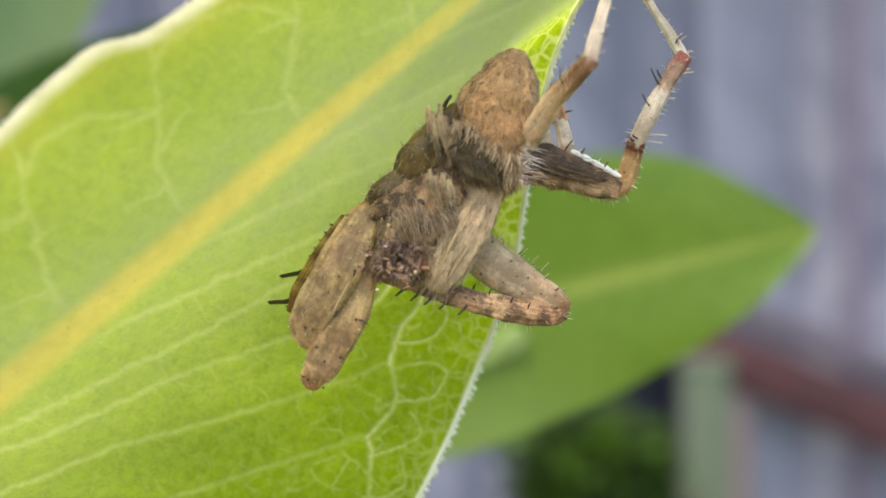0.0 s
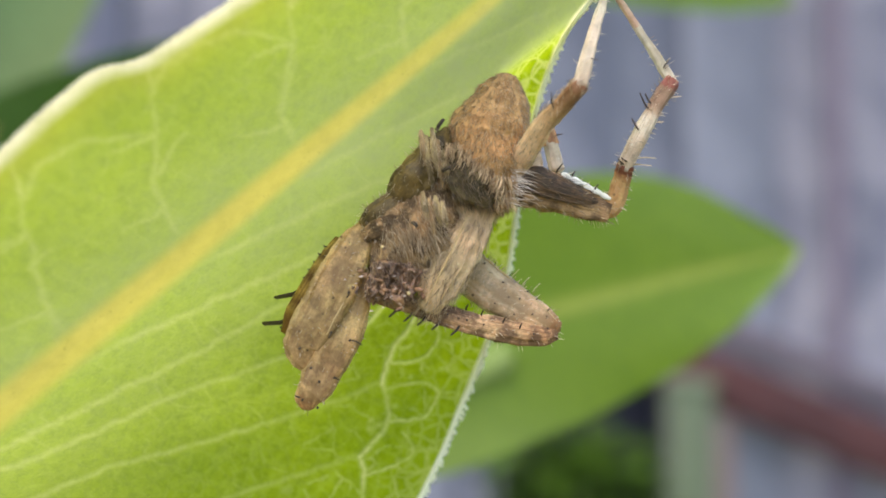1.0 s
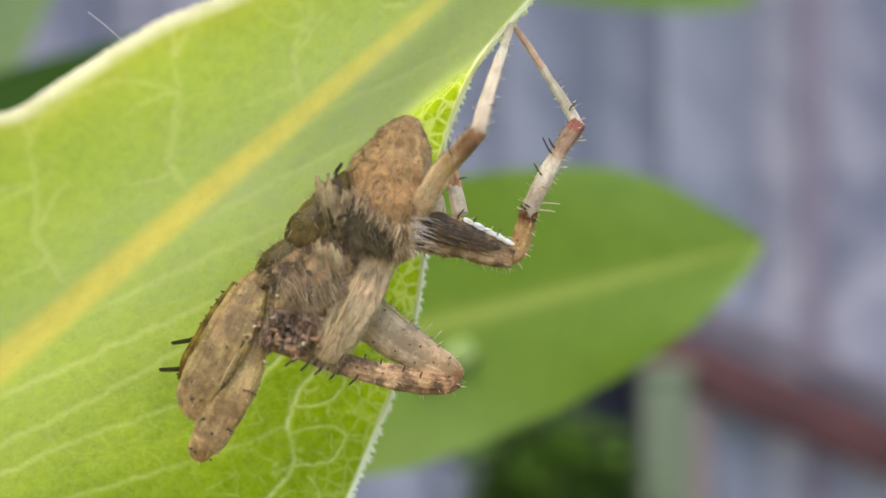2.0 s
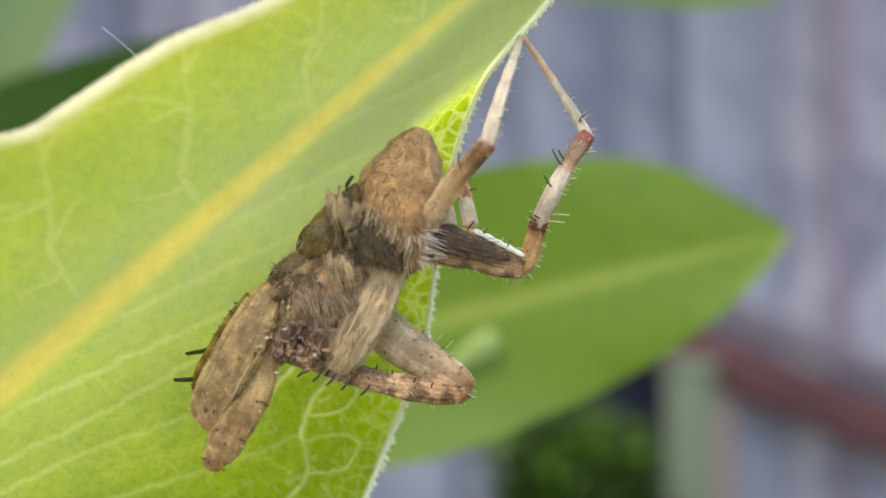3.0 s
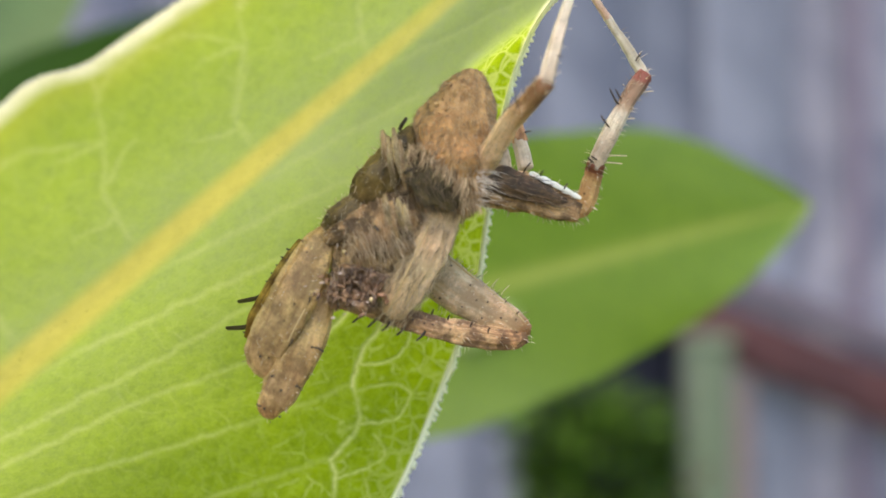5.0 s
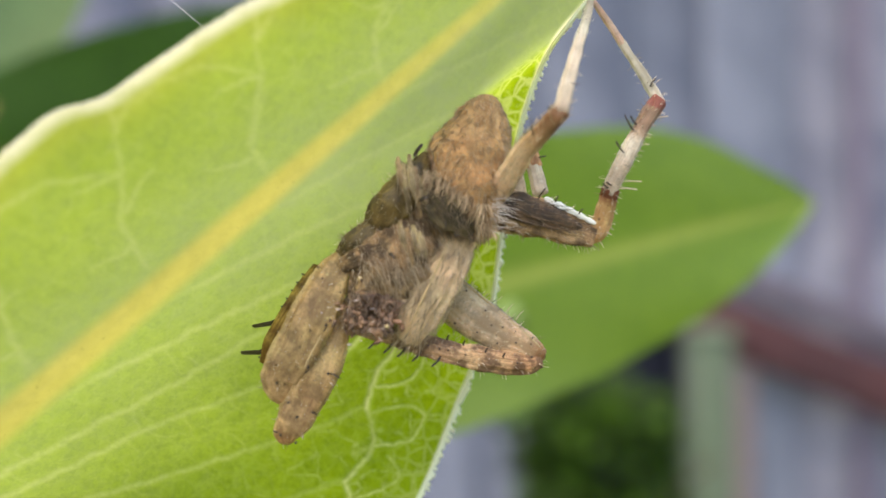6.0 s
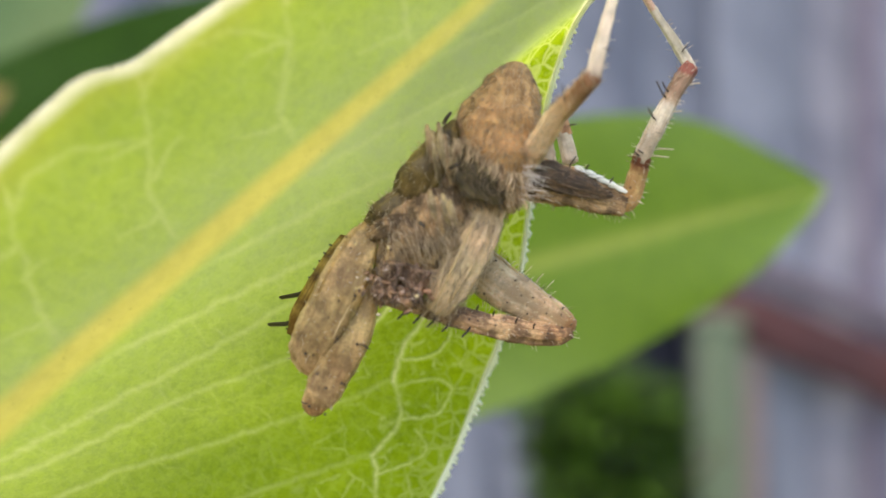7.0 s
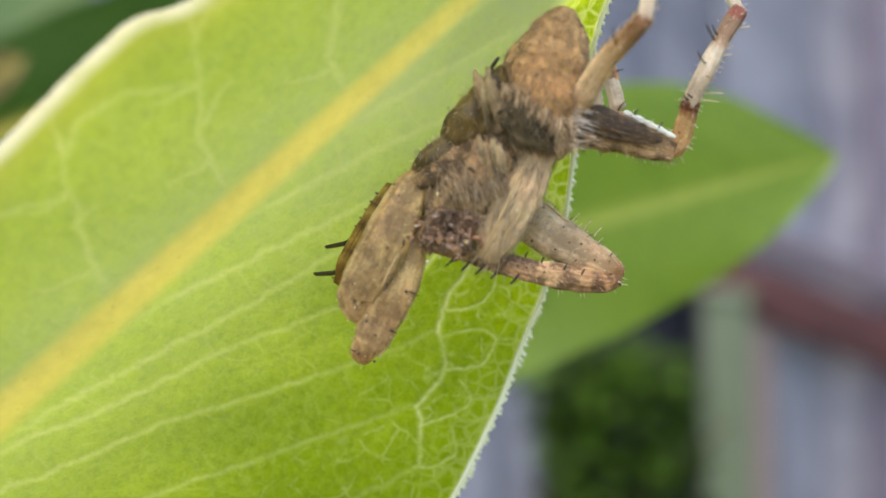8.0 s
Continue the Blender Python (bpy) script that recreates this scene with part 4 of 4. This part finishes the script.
tagged(part("mouth", bm, MAROON, spider, "crumpled dark maroon mouth"), kind="stuff")
bm = bmesh.new()
for k in range(16):
    at = Vector((c[0] + rnd.gauss(0, 0.8), c[1] - rnd.uniform(0.35, 0.6), c[2] + rnd.gauss(0, 0.5)))
    bmesh.ops.create_icosphere(bm, subdivisions=1, radius=rnd.uniform(0.03, 0.09) * MM, matrix=Matrix.Translation(at * MM) @ Matrix.Diagonal((1.6, 0.5, 0.8, 1)))
tagged(part("mouth_flecks", bm, FLECK, spider, "pale pinkish flecks on the mouth"), kind="stuff")

tufts("hair_tuft", 160, (-0.5, -1.5, 1.9), (1.9, -1.0, 3.9), (0.1, -0.3, -0.9), 0.6, 0.026, HAIR_MAUVE, "mauve-brown hairs round the mouth", 81)

# front leg folded down on the leaf, two long flat joints
front = leg("flattened tan front leg with dark dots")
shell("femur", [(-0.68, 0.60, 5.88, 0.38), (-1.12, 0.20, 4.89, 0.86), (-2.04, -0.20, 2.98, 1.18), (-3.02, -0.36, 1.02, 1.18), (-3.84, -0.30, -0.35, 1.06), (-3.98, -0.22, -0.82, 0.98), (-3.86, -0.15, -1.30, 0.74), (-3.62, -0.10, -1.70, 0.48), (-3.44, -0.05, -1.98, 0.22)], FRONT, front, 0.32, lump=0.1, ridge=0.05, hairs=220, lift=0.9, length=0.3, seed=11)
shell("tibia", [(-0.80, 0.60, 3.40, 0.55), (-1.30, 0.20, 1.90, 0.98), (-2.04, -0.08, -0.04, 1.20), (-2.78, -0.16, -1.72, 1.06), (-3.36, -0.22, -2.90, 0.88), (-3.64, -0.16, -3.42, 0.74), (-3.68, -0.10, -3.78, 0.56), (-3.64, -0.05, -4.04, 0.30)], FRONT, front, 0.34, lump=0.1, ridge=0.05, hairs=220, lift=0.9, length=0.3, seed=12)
spines(front, (((-1.32, -0.60, -0.34, 0.03)[:3], (-0.77, -0.80, -0.60, 0.03)[:3]), ((-2.41, -1.20, 0.10, 0.03)[:3], (-2.53, -2.00, -0.17, 0.03)[:3]), ((-2.26, -0.80, -2.33, 0.03)[:3], (-1.98, -1.40, -2.40, 0.03)[:3]), ((-4.12, -0.60, -3.38, 0.03)[:3], (-4.34, -0.80, -3.24, 0.03)[:3]), ((-1.49, -0.90, 2.23, 0.03)[:3], (-1.57, -1.50, 1.93, 0.03)[:3])), r=0.05)

keel(front, [(-2.66, -1.00, -0.03, 0.06), (-2.30, -1.05, 0.70, 0.1), (-1.75, -1.00, 1.70, 0.06)])
dots(front, [(-1.44, -0.60, -0.34, 0.03), (-2.40, -1.30, 0.10, 0.03), (-1.48, -1.00, 2.23, 0.03), (-2.25, -0.90, -2.32, 0.03), (-3.15, -0.80, -3.90, 0.03), (-3.94, -0.90, -3.47, 0.03), (-3.49, -1.00, -1.78, 0.03), (-4.06, -1.20, -0.73, 0.03), (-3.04, -1.10, -2.51, 0.03)], 0.13)

# thin spiny leg behind it, against the leaf
thin = leg("thin banded spiny leg against the leaf")
shell("tibia", [(-2.18, 2.40, 5.20, 0.28), (-3.01, 2.20, 3.94, 0.41), (-3.94, 2.20, 2.54, 0.44), (-4.74, 2.40, 1.13, 0.44), (-5.19, 2.60, -0.03, 0.31)], THIN_BANDS, thin, 0.8, seed=13)
spines(thin, (((-4.16, 2.20, 2.41, 0.03)[:3], (-5.97, 3.30, 1.94, 0.03)[:3]), ((-4.91, 2.30, 0.73, 0.03)[:3], (-6.63, 3.30, 0.49, 0.03)[:3])), r=0.15)
spines(thin, tuple(((p[0], p[1], p[2]), (p[0] - 0.35, p[1] + 0.1, p[2] + 0.12)) for p in ((-2.72, 2.10, 4.72, 0.03), (-3.03, 2.10, 4.28, 0.03), (-3.31, 2.10, 3.85, 0.03), (-3.59, 2.10, 3.41, 0.03), (-3.87, 2.10, 2.97, 0.03), (-4.40, 2.20, 1.91, 0.03), (-4.62, 2.20, 1.51, 0.03), (-5.17, 2.40, 0.20, 0.03))), r=0.06)

# leg folded like a hairpin, its knee past the leaf's edge
pin = leg("folded tan leg, its knee past the leaf edge")
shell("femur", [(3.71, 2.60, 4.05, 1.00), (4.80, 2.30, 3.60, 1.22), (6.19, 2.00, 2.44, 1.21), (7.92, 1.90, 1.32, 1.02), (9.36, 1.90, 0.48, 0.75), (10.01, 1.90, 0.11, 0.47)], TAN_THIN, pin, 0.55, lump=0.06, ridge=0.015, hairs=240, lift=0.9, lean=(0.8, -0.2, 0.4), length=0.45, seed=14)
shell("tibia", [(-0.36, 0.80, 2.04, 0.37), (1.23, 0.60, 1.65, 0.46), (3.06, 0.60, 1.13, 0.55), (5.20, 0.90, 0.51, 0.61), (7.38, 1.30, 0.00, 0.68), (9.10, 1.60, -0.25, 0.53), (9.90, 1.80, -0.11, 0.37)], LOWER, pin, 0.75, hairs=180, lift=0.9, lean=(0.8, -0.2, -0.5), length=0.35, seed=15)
spines(pin, tuple((p[:3], (p[0] - 0.5, p[1] - 0.3, p[2] - 0.5)) for p in ((1.11, 0.20, 1.38, 0.03), (1.90, 0.20, 1.13, 0.03), (2.63, 0.20, 0.92, 0.03), (3.42, 0.30, 0.68, 0.03), (4.45, 0.40, 0.37, 0.03))), r=0.07)
spines(pin, tuple((p[:3], (p[0] + 0.1, p[1] - 0.4, p[2] + 0.3)) for p in ((3.11, 0.20, 1.86, 0.03), (3.90, 0.30, 1.62, 0.03), (4.82, 0.40, 1.25, 0.03), (5.67, 0.50, 0.95, 0.03), (6.87, 0.70, 0.54, 0.03), (7.80, 0.80, 0.24, 0.03))), r=0.05)
spines(pin, tuple((p[:3], (p[0] + 0.45, p[1] - 0.1, p[2] + 0.5)) for p in ((8.02, 1.60, 2.59, 0.03), (8.58, 1.60, 2.22, 0.03), (7.41, 1.60, 3.00, 0.03))), SPINE_PALE, 0.025)
rnd = random.Random(91)
for k in range(22):
    f = (k + rnd.random()) / 22
    root = (5.1 + 5.0 * f, 1.75 - 0.25 * f, 4.75 - 4.3 * f + 0.25 * math.sin(math.pi * f))
    spines(pin, ((root, (root[0] + rnd.uniform(0.0, 0.25), root[1] - rnd.uniform(0.1, 0.4), root[2] + rnd.uniform(0.0, 0.22))),), rnd.choice((SPINE_DARK, SPINE_PALE)), 0.026)

keel(pin, [(5.25, 1.90, 4.65, 0.08), (6.57, 1.60, 3.59, 0.11), (8.17, 1.50, 2.22, 0.12), (9.56, 1.50, 0.99, 0.12), (10.20, 1.70, 0.27, 0.09)])
dots(pin, [(5.90, 1.20, 3.82, 0.03), (6.89, 0.90, 2.77, 0.03), (6.43, 0.90, 1.61, 0.03), (7.81, 0.90, 1.86, 0.03), (7.49, 0.80, 1.00, 0.03), (8.51, 0.90, 1.00, 0.03), (9.35, 1.00, 0.23, 0.03), (8.57, 0.90, -0.07, 0.03), (5.79, 0.40, 0.46, 0.03), (4.87, 0.30, 0.71, 0.03), (3.81, 0.10, 1.01, 0.03), (2.44, 0.00, 1.47, 0.03)], 0.095)

# broad pale joint across the face
strap = leg("pale streaked leg held across the body")
shell("femur", [(5.86, 0.40, 7.15, 0.67), (5.29, 0.00, 6.22, 1.03), (4.49, -0.30, 4.69, 1.26), (3.64, -0.40, 3.24, 1.20), (3.07, -0.40, 2.04, 0.93), (2.71, -0.20, 1.26, 0.57)], TAN, strap, 0.42, hairs=900, lift=0.2, lean=(-0.5, -0.1, -0.8), length=0.95, hair=HAIR_PALE, seed=16)

# legs bunched between carapace and leaf
bunch = leg("olive-brown legs bunched against the leaf")
shell("femur", [(3.85, 0.40, 11.12, 0.24), (3.35, 0.00, 10.21, 0.66), (2.48, 0.00, 8.91, 1.00), (1.63, 0.30, 7.93, 0.94), (0.89, 0.80, 7.00, 0.58)], OLIVE, bunch, 0.85, hairs=240, lift=0.9, lean=(0, -0.4, -0.8), length=0.4, seed=17)
TAN_STRIP = chitin("tan_strip", lin(112, 92, 64), lin(196, 172, 132), lin(40, 28, 16), 0.4, see=0.15, bands=0.7, tint=SOFT)
STRIPS = chitin("pale_strip", lin(92, 82, 56), lin(178, 164, 126), lin(30, 24, 14), 0.4, see=0.15, bands=0.8, tint=SOFT)
for k in range(9):
    upper = k < 5
    x = (2.35 + 0.3 * k) if upper else (2.45 + 0.33 * (k - 5))
    top = (10.9, 10.6, 11.0, 10.4, 9.8)[k] if upper else (7.5, 7.2, 7.35, 7.0)[k - 5]
    run = (1.9, 2.6, 2.3, 2.6, 1.6)[k] if upper else (1.5, 1.9, 1.6, 1.3)[k - 5]
    y = -1.0 - 0.12 * (k % 3) - (0.0 if upper else 0.45)
    shell("tibia", [(x, y, top, 0.08), (x + 0.06, y - 0.25, top - 0.3 * run, 0.15), (x + 0.16, y - 0.3, top - 0.7 * run, 0.15), (x + 0.3, y - 0.1, top - run, 0.07)], STRIPS if k % 3 else TAN_STRIP, bunch, 0.6, hairs=60, lift=0.35, lean=(0.15, -0.1, -0.95), length=0.5, seed=40 + k, lump=0.3, hair=HAIR_PALE, hair_r=0.014)
# made-up lump for the dark hollow by the abdomen, shade in its colour
shell("metatarsus", [(3.55, -0.70, 10.00, 0.36), (4.05, -1.00, 9.10, 0.74), (4.75, -1.20, 8.15, 0.86), (5.60, -1.15, 7.40, 0.70), (6.20, -0.90, 7.00, 0.34)], FLANK_SHADE, bunch, 0.45, hairs=520, lift=0.25, lean=(0.35, -0.15, -0.85), length=0.6, hair=HAIR_DARK, seed=21, lump=0.3)
shell("coxa", [(-0.77, 0.90, 5.65, 0.37), (-0.11, 0.50, 6.33, 0.70), (0.71, 0.40, 6.94, 0.70), (1.29, 0.60, 7.26, 0.43)], OLIVE, bunch, 0.85, hairs=160, lift=0.9, length=0.35, seed=22)
shell("coxa", [(-0.74, 0.40, 5.02, 0.30), (-0.21, 0.00, 5.49, 0.54), (0.63, -0.10, 5.69, 0.72), (1.54, 0.20, 5.86, 0.42)], BODY, bunch, 0.85, hairs=120, lift=0.9, length=0.35, seed=23)
spines(bunch, (((3.23, 0.10, 11.01, 0.03)[:3], (3.65, -0.20, 11.64, 0.03)[:3]), ((3.50, -1.90, 8.63, 0.03)[:3], (3.89, -2.40, 8.75, 0.03)[:3]), ((1.91, -1.90, 5.89, 0.03)[:3], (2.15, -2.20, 5.67, 0.03)[:3])), r=0.12)

dots(abdomen, [(5.12, 0.20, 12.92, 0.03), (4.64, 0.30, 12.26, 0.03), (6.01, -0.20, 13.34, 0.03), (7.48, 0.40, 13.75, 0.03), (7.95, 0.50, 13.28, 0.03), (5.71, -1.20, 11.59, 0.03), (6.58, -1.50, 11.10, 0.03), (5.40, -1.50, 10.51, 0.03), (6.72, -1.60, 10.05, 0.03), (7.19, -1.30, 9.58, 0.03), (6.28, -1.60, 9.16, 0.03), (5.10, -1.50, 9.62, 0.03), (7.70, -0.60, 11.23, 0.03)], 0.07)
keel(strap, [(5.38, -0.60, 4.77, 0.06), (4.71, -0.90, 3.77, 0.09), (3.87, -1.00, 2.52, 0.09), (3.10, -0.70, 1.27, 0.06)], [(4.83, -0.90, 6.25, 0.06), (4.07, -1.40, 4.59, 0.09), (3.33, -1.40, 3.11, 0.09), (2.56, -0.90, 1.48, 0.06)])

# hind leg reaching up past the abdomen
hind = leg("pale hind leg reaching up to the leaf edge")
shell("femur", [(7.19, 0.30, 8.30, 0.40), (7.76, -0.50, 9.34, 0.60), (8.65, -1.60, 10.79, 0.54), (9.65, -2.70, 11.93, 0.47), (10.37, -3.40, 12.69, 0.46), (10.70, -3.50, 13.07, 0.34)], THIGH, hind, 0.8, hair=HAIR_PALE, hairs=460, lift=0.4, lean=(0.4, -0.3, 0.6), length=0.4, seed=24)
shell("tibia", [(10.59, -3.50, 12.84, 0.37), (10.89, -3.20, 14.00, 0.36), (11.33, -2.60, 15.34, 0.33), (11.80, -1.80, 16.75, 0.28), (12.35, -0.80, 18.28, 0.21), (12.61, -0.10, 19.10, 0.15)], WHITE, hind, 0.85, hairs=40, lift=0.9, lean=(0.6, -0.3, 0.4), length=0.3, seed=26)
spines(hind, (((9.27, -2.90, 11.78, 0.03)[:3], (9.11, -3.30, 12.64, 0.03)[:3]), ((10.26, -3.40, 13.03, 0.03)[:3], (9.86, -3.80, 13.13, 0.03)[:3]), ((10.98, -3.20, 14.34, 0.03)[:3], (11.55, -3.60, 14.21, 0.03)[:3])), r=0.04)

# long leg arched beside the leaf, banded white and rust
arch = leg("long arched leg banded white and rust-brown")
a1 = shell("femur", [(7.29, 0.80, 8.04, 0.92), (8.27, 0.80, 7.98, 1.16), (9.82, 0.90, 7.66, 1.04), (11.38, 1.10, 7.09, 0.80), (12.78, 1.20, 6.66, 0.61)], BODY, arch, 0.8, hairs=320, lift=0.9, lean=(0.7, -0.2, -0.6), length=0.45, seed=27)
shell("dark_patch", [(7.49, 0.20, 8.54, 0.48), (8.57, 0.05, 8.31, 0.79), (9.85, 0.15, 7.84, 0.64), (11.10, 0.35, 7.43, 0.42), (12.20, 0.80, 7.10, 0.12)], BLACKISH, arch, 0.7, lump=0.1, hairs=150, lift=0.2, lean=(0.85, -0.1, -0.3), length=0.8, hair=HAIR_DARK, seed=28)
for k, p in enumerate(((10.19, 0.40, 8.65, 0.17), (10.75, 0.50, 8.39, 0.17), (11.31, 0.60, 8.12, 0.17), (11.85, 0.70, 7.86, 0.17), (12.35, 0.80, 7.59, 0.15))):
    q = (p[0] + 0.5, p[1], p[2] - 0.25, p[3] * 0.6)
    shell("pale_plate", [(p[0] - 0.1, p[1], p[2] + 0.05, p[3] * 0.6), (p[0] + 0.12, p[1], p[2] - 0.06, p[3]), q], PLATE, a1, 0.8, seed=k)
shell("patella", [(12.51, 1.20, 6.60, 0.43), (13.06, 1.20, 7.10, 0.55), (13.40, 1.00, 8.13, 0.52), (13.65, 0.60, 9.20, 0.43)], AMBER, arch, 0.85, hairs=50, lift=0.9, length=0.4, seed=29)
shell("tibia", [(13.50, 0.62, 8.95, 0.40), (13.90, 0.30, 9.84, 0.43), (14.34, 0.00, 10.78, 0.45), (14.77, 0.05, 11.57, 0.44), (15.12, 0.25, 12.15, 0.41), (15.48, 0.50, 12.75, 0.42), (15.96, 0.90, 13.38, 0.45), (16.37, 1.20, 13.93, 0.45)], BANDED, arch, 0.85, hairs=150, lift=0.9, lean=(0.6, -0.3, 0.1), length=0.35, seed=30, lump=0.1)
dots(arch, [(13.42, 0.30, 9.42, 0.03), (13.50, 0.25, 9.62, 0.03), (13.36, 0.35, 9.25, 0.03)], 0.2)
shell("metatarsus", [(16.46, 1.20, 13.79, 0.32), (16.08, 1.30, 14.49, 0.29), (15.49, 1.40, 15.50, 0.26), (14.87, 1.40, 16.44, 0.23), (14.43, 1.40, 17.12, 0.22)], WHITE, arch, 0.85, hairs=24, lift=0.9, lean=(0.8, -0.3, 0.2), length=0.4, seed=32)
shell("tarsus", [(14.50, 1.40, 17.03, 0.22), (13.92, 1.30, 17.88, 0.20), (13.33, 1.10, 18.66, 0.17), (12.82, 0.80, 19.30, 0.14)], PINK, arch, 0.85, seed=33)
spines(arch, (((14.79, -0.20, 12.21, 0.03)[:3], (14.24, -0.60, 13.05, 0.03)[:3]), ((14.95, 0.00, 12.54, 0.03)[:3], (14.56, -0.50, 13.01, 0.03)[:3]), ((14.28, -0.30, 10.98, 0.03)[:3], (13.76, -0.70, 11.65, 0.03)[:3]), ((15.90, 1.00, 14.68, 0.03)[:3], (16.17, 0.80, 15.08, 0.03)[:3]), ((13.46, 0.20, 9.22, 0.03)[:3], (13.09, -0.20, 9.48, 0.03)[:3]), ((13.70, 0.20, 9.34, 0.03)[:3], (13.27, -0.20, 9.54, 0.03)[:3]), ((9.75, 0.30, 8.67, 0.03)[:3], (10.15, 0.10, 9.26, 0.03)[:3]), ((10.62, 0.40, 8.44, 0.03)[:3], (10.83, 0.20, 8.85, 0.03)[:3]), ((11.93, 0.60, 7.85, 0.03)[:3], (12.14, 0.40, 8.14, 0.03)[:3])), r=0.05)
spines(arch, (((14.19, 0.20, 9.52, 0.03)[:3], (15.25, 0.00, 9.50, 0.03)[:3]), ((14.02, 0.30, 9.17, 0.03)[:3], (15.02, 0.10, 9.09, 0.03)[:3]), ((14.89, 0.00, 11.39, 0.03)[:3], (15.64, -0.20, 11.48, 0.03)[:3]), ((16.13, 0.80, 12.92, 0.03)[:3], (16.79, 0.60, 13.01, 0.03)[:3]), ((11.67, 1.00, 6.68, 0.03)[:3], (12.03, 0.90, 6.21, 0.03)[:3]), ((11.06, 1.00, 6.83, 0.03)[:3], (11.17, 0.90, 6.15, 0.03)[:3]), ((13.15, 1.00, 6.99, 0.03)[:3], (13.74, 0.80, 6.70, 0.03)[:3])), SPINE_PALE, 0.04)

# short white leg glimpsed behind the arch
back = leg("short white leg tucked behind the abdomen")
shell("tibia", [(9.49, 1.80, 11.94, 0.25), (9.56, 1.90, 11.27, 0.34), (9.70, 2.00, 10.50, 0.40)], RED, back, 0.8, seed=34)
shell("metatarsus", [(9.64, 2.00, 10.72, 0.37), (9.82, 2.00, 9.87, 0.44), (9.99, 1.80, 9.01, 0.43)], WHITE, back, 0.8, seed=35)
shell("tarsus", [(8.35, 1.60, 10.45, 0.31), (8.65, 1.50, 9.81, 0.46), (8.89, 1.40, 8.97, 0.37)], WHITE, back, 0.8, seed=36)
spines(back, (((9.42, 1.70, 11.40, 0.03)[:3], (8.90, 1.50, 11.52, 0.03)[:3]), ((9.86, 1.80, 10.94, 0.03)[:3], (10.34, 1.60, 11.04, 0.03)[:3])), r=0.05)

# pale tuft where the long leg leaves the body
tuft = bmesh.new()
rnd = random.Random(8)
for k in range(60):
    p = (7.30, -1.00, 7.89, 0.03)
    root = (p[0] + rnd.uniform(-0.25, 0.25), p[1] + rnd.uniform(-0.3, 0.6), p[2] + rnd.uniform(-1.1, 0.95))
    bristle(tuft, root, (root[0] + rnd.uniform(0.3, 1.5), root[1] - rnd.uniform(0, 0.2), root[2] - rnd.uniform(0.0, 0.55)), 0.02, 3)
part("hair_tuft", tuft, HAIR_WHITE, spider, "tuft of pale hairs")


# ---- silk ----
bm = bmesh.new()
limb(bm, [(-1.26, -0.60, 12.20, 0.013), (-4.92, 0.20, 15.43, 0.013), (-8.21, 0.50, 18.27, 0.013), (-9.03, 0.50, 19.00, 0.013), (-9.94, 0.50, 19.72, 0.013)], 1.0, 6, 6, 0, 0)
silk = link_mesh("silk_thread", bm, SILK)
silk.location = HOME
tagged(silk, "fine white silk thread stuck to the leaf margin", "thread")


def motions():
    walk(swaying, [
        (0.0, Matrix.Translation((-0.00000, 0.0000, -0.00010)) @ REST),
        (0.2, Matrix.Translation((-0.00030, 0.0000, 0.00016)) @ REST),
        (0.5, Matrix.Translation((0.00060, 0.0000, 0.00070)) @ REST),
        (0.7, Matrix.Translation((0.00145, 0.0000, 0.00166)) @ REST),
        (1.0, Matrix.Translation((-0.00010, 0.0000, 0.00010)) @ REST),
        (1.2, Matrix.Translation((-0.00173, 0.0000, 0.00026)) @ REST),
        (1.5, Matrix.Translation((-0.00000, 0.0000, 0.00190)) @ REST),
        (1.8, Matrix.Translation((0.00110, 0.0000, 0.00100)) @ REST),
        (2.0, Matrix.Translation((0.00190, 0.0000, 0.00220)) @ REST),
        (2.2, Matrix.Translation((0.00300, 0.0000, 0.00300)) @ REST),
        (3.3, Matrix.Translation((0.00260, 0.0000, 0.00350)) @ REST),
        (3.5, Matrix.Translation((0.00290, 0.0000, 0.00320)) @ REST),
        (3.8, Matrix.Translation((0.00121, 0.0000, 0.00226)) @ REST),
        (4.0, Matrix.Translation((0.00060, 0.0000, 0.00130)) @ REST),
        (4.2, Matrix.Translation((0.00120, 0.0000, 0.00140)) @ REST),
        (5.3, Matrix.Translation((0.00056, 0.0000, 0.00231)) @ REST),
        (5.5, Matrix.Translation((0.00030, 0.0000, 0.00220)) @ REST),
        (5.8, Matrix.Translation((0.00051, 0.0000, 0.00399)) @ REST),
        (6.0, Matrix.Translation((0.00050, 0.0000, 0.00320)) @ REST),
        (6.2, Matrix.Translation((0.00080, 0.0000, 0.00381)) @ REST),
        (6.5, Matrix.Translation((0.00090, 0.0000, 0.00260)) @ REST),
        (6.8, Matrix.Translation((0.00002, 0.0000, 0.00315)) @ REST),
        (7.0, Matrix.Translation((-0.00040, 0.0000, 0.00240)) @ REST),
        (7.2, Matrix.Translation((-0.00066, 0.0000, 0.00234)) @ REST),
        (7.5, Matrix.Translation((-0.00150, 0.0000, 0.00260)) @ REST),
        (7.8, Matrix.Translation((-0.00232, 0.0000, 0.00126)) @ REST),
        (8.0, Matrix.Translation((-0.00200, 0.0000, 0.00160)) @ REST),
    ])


motions()
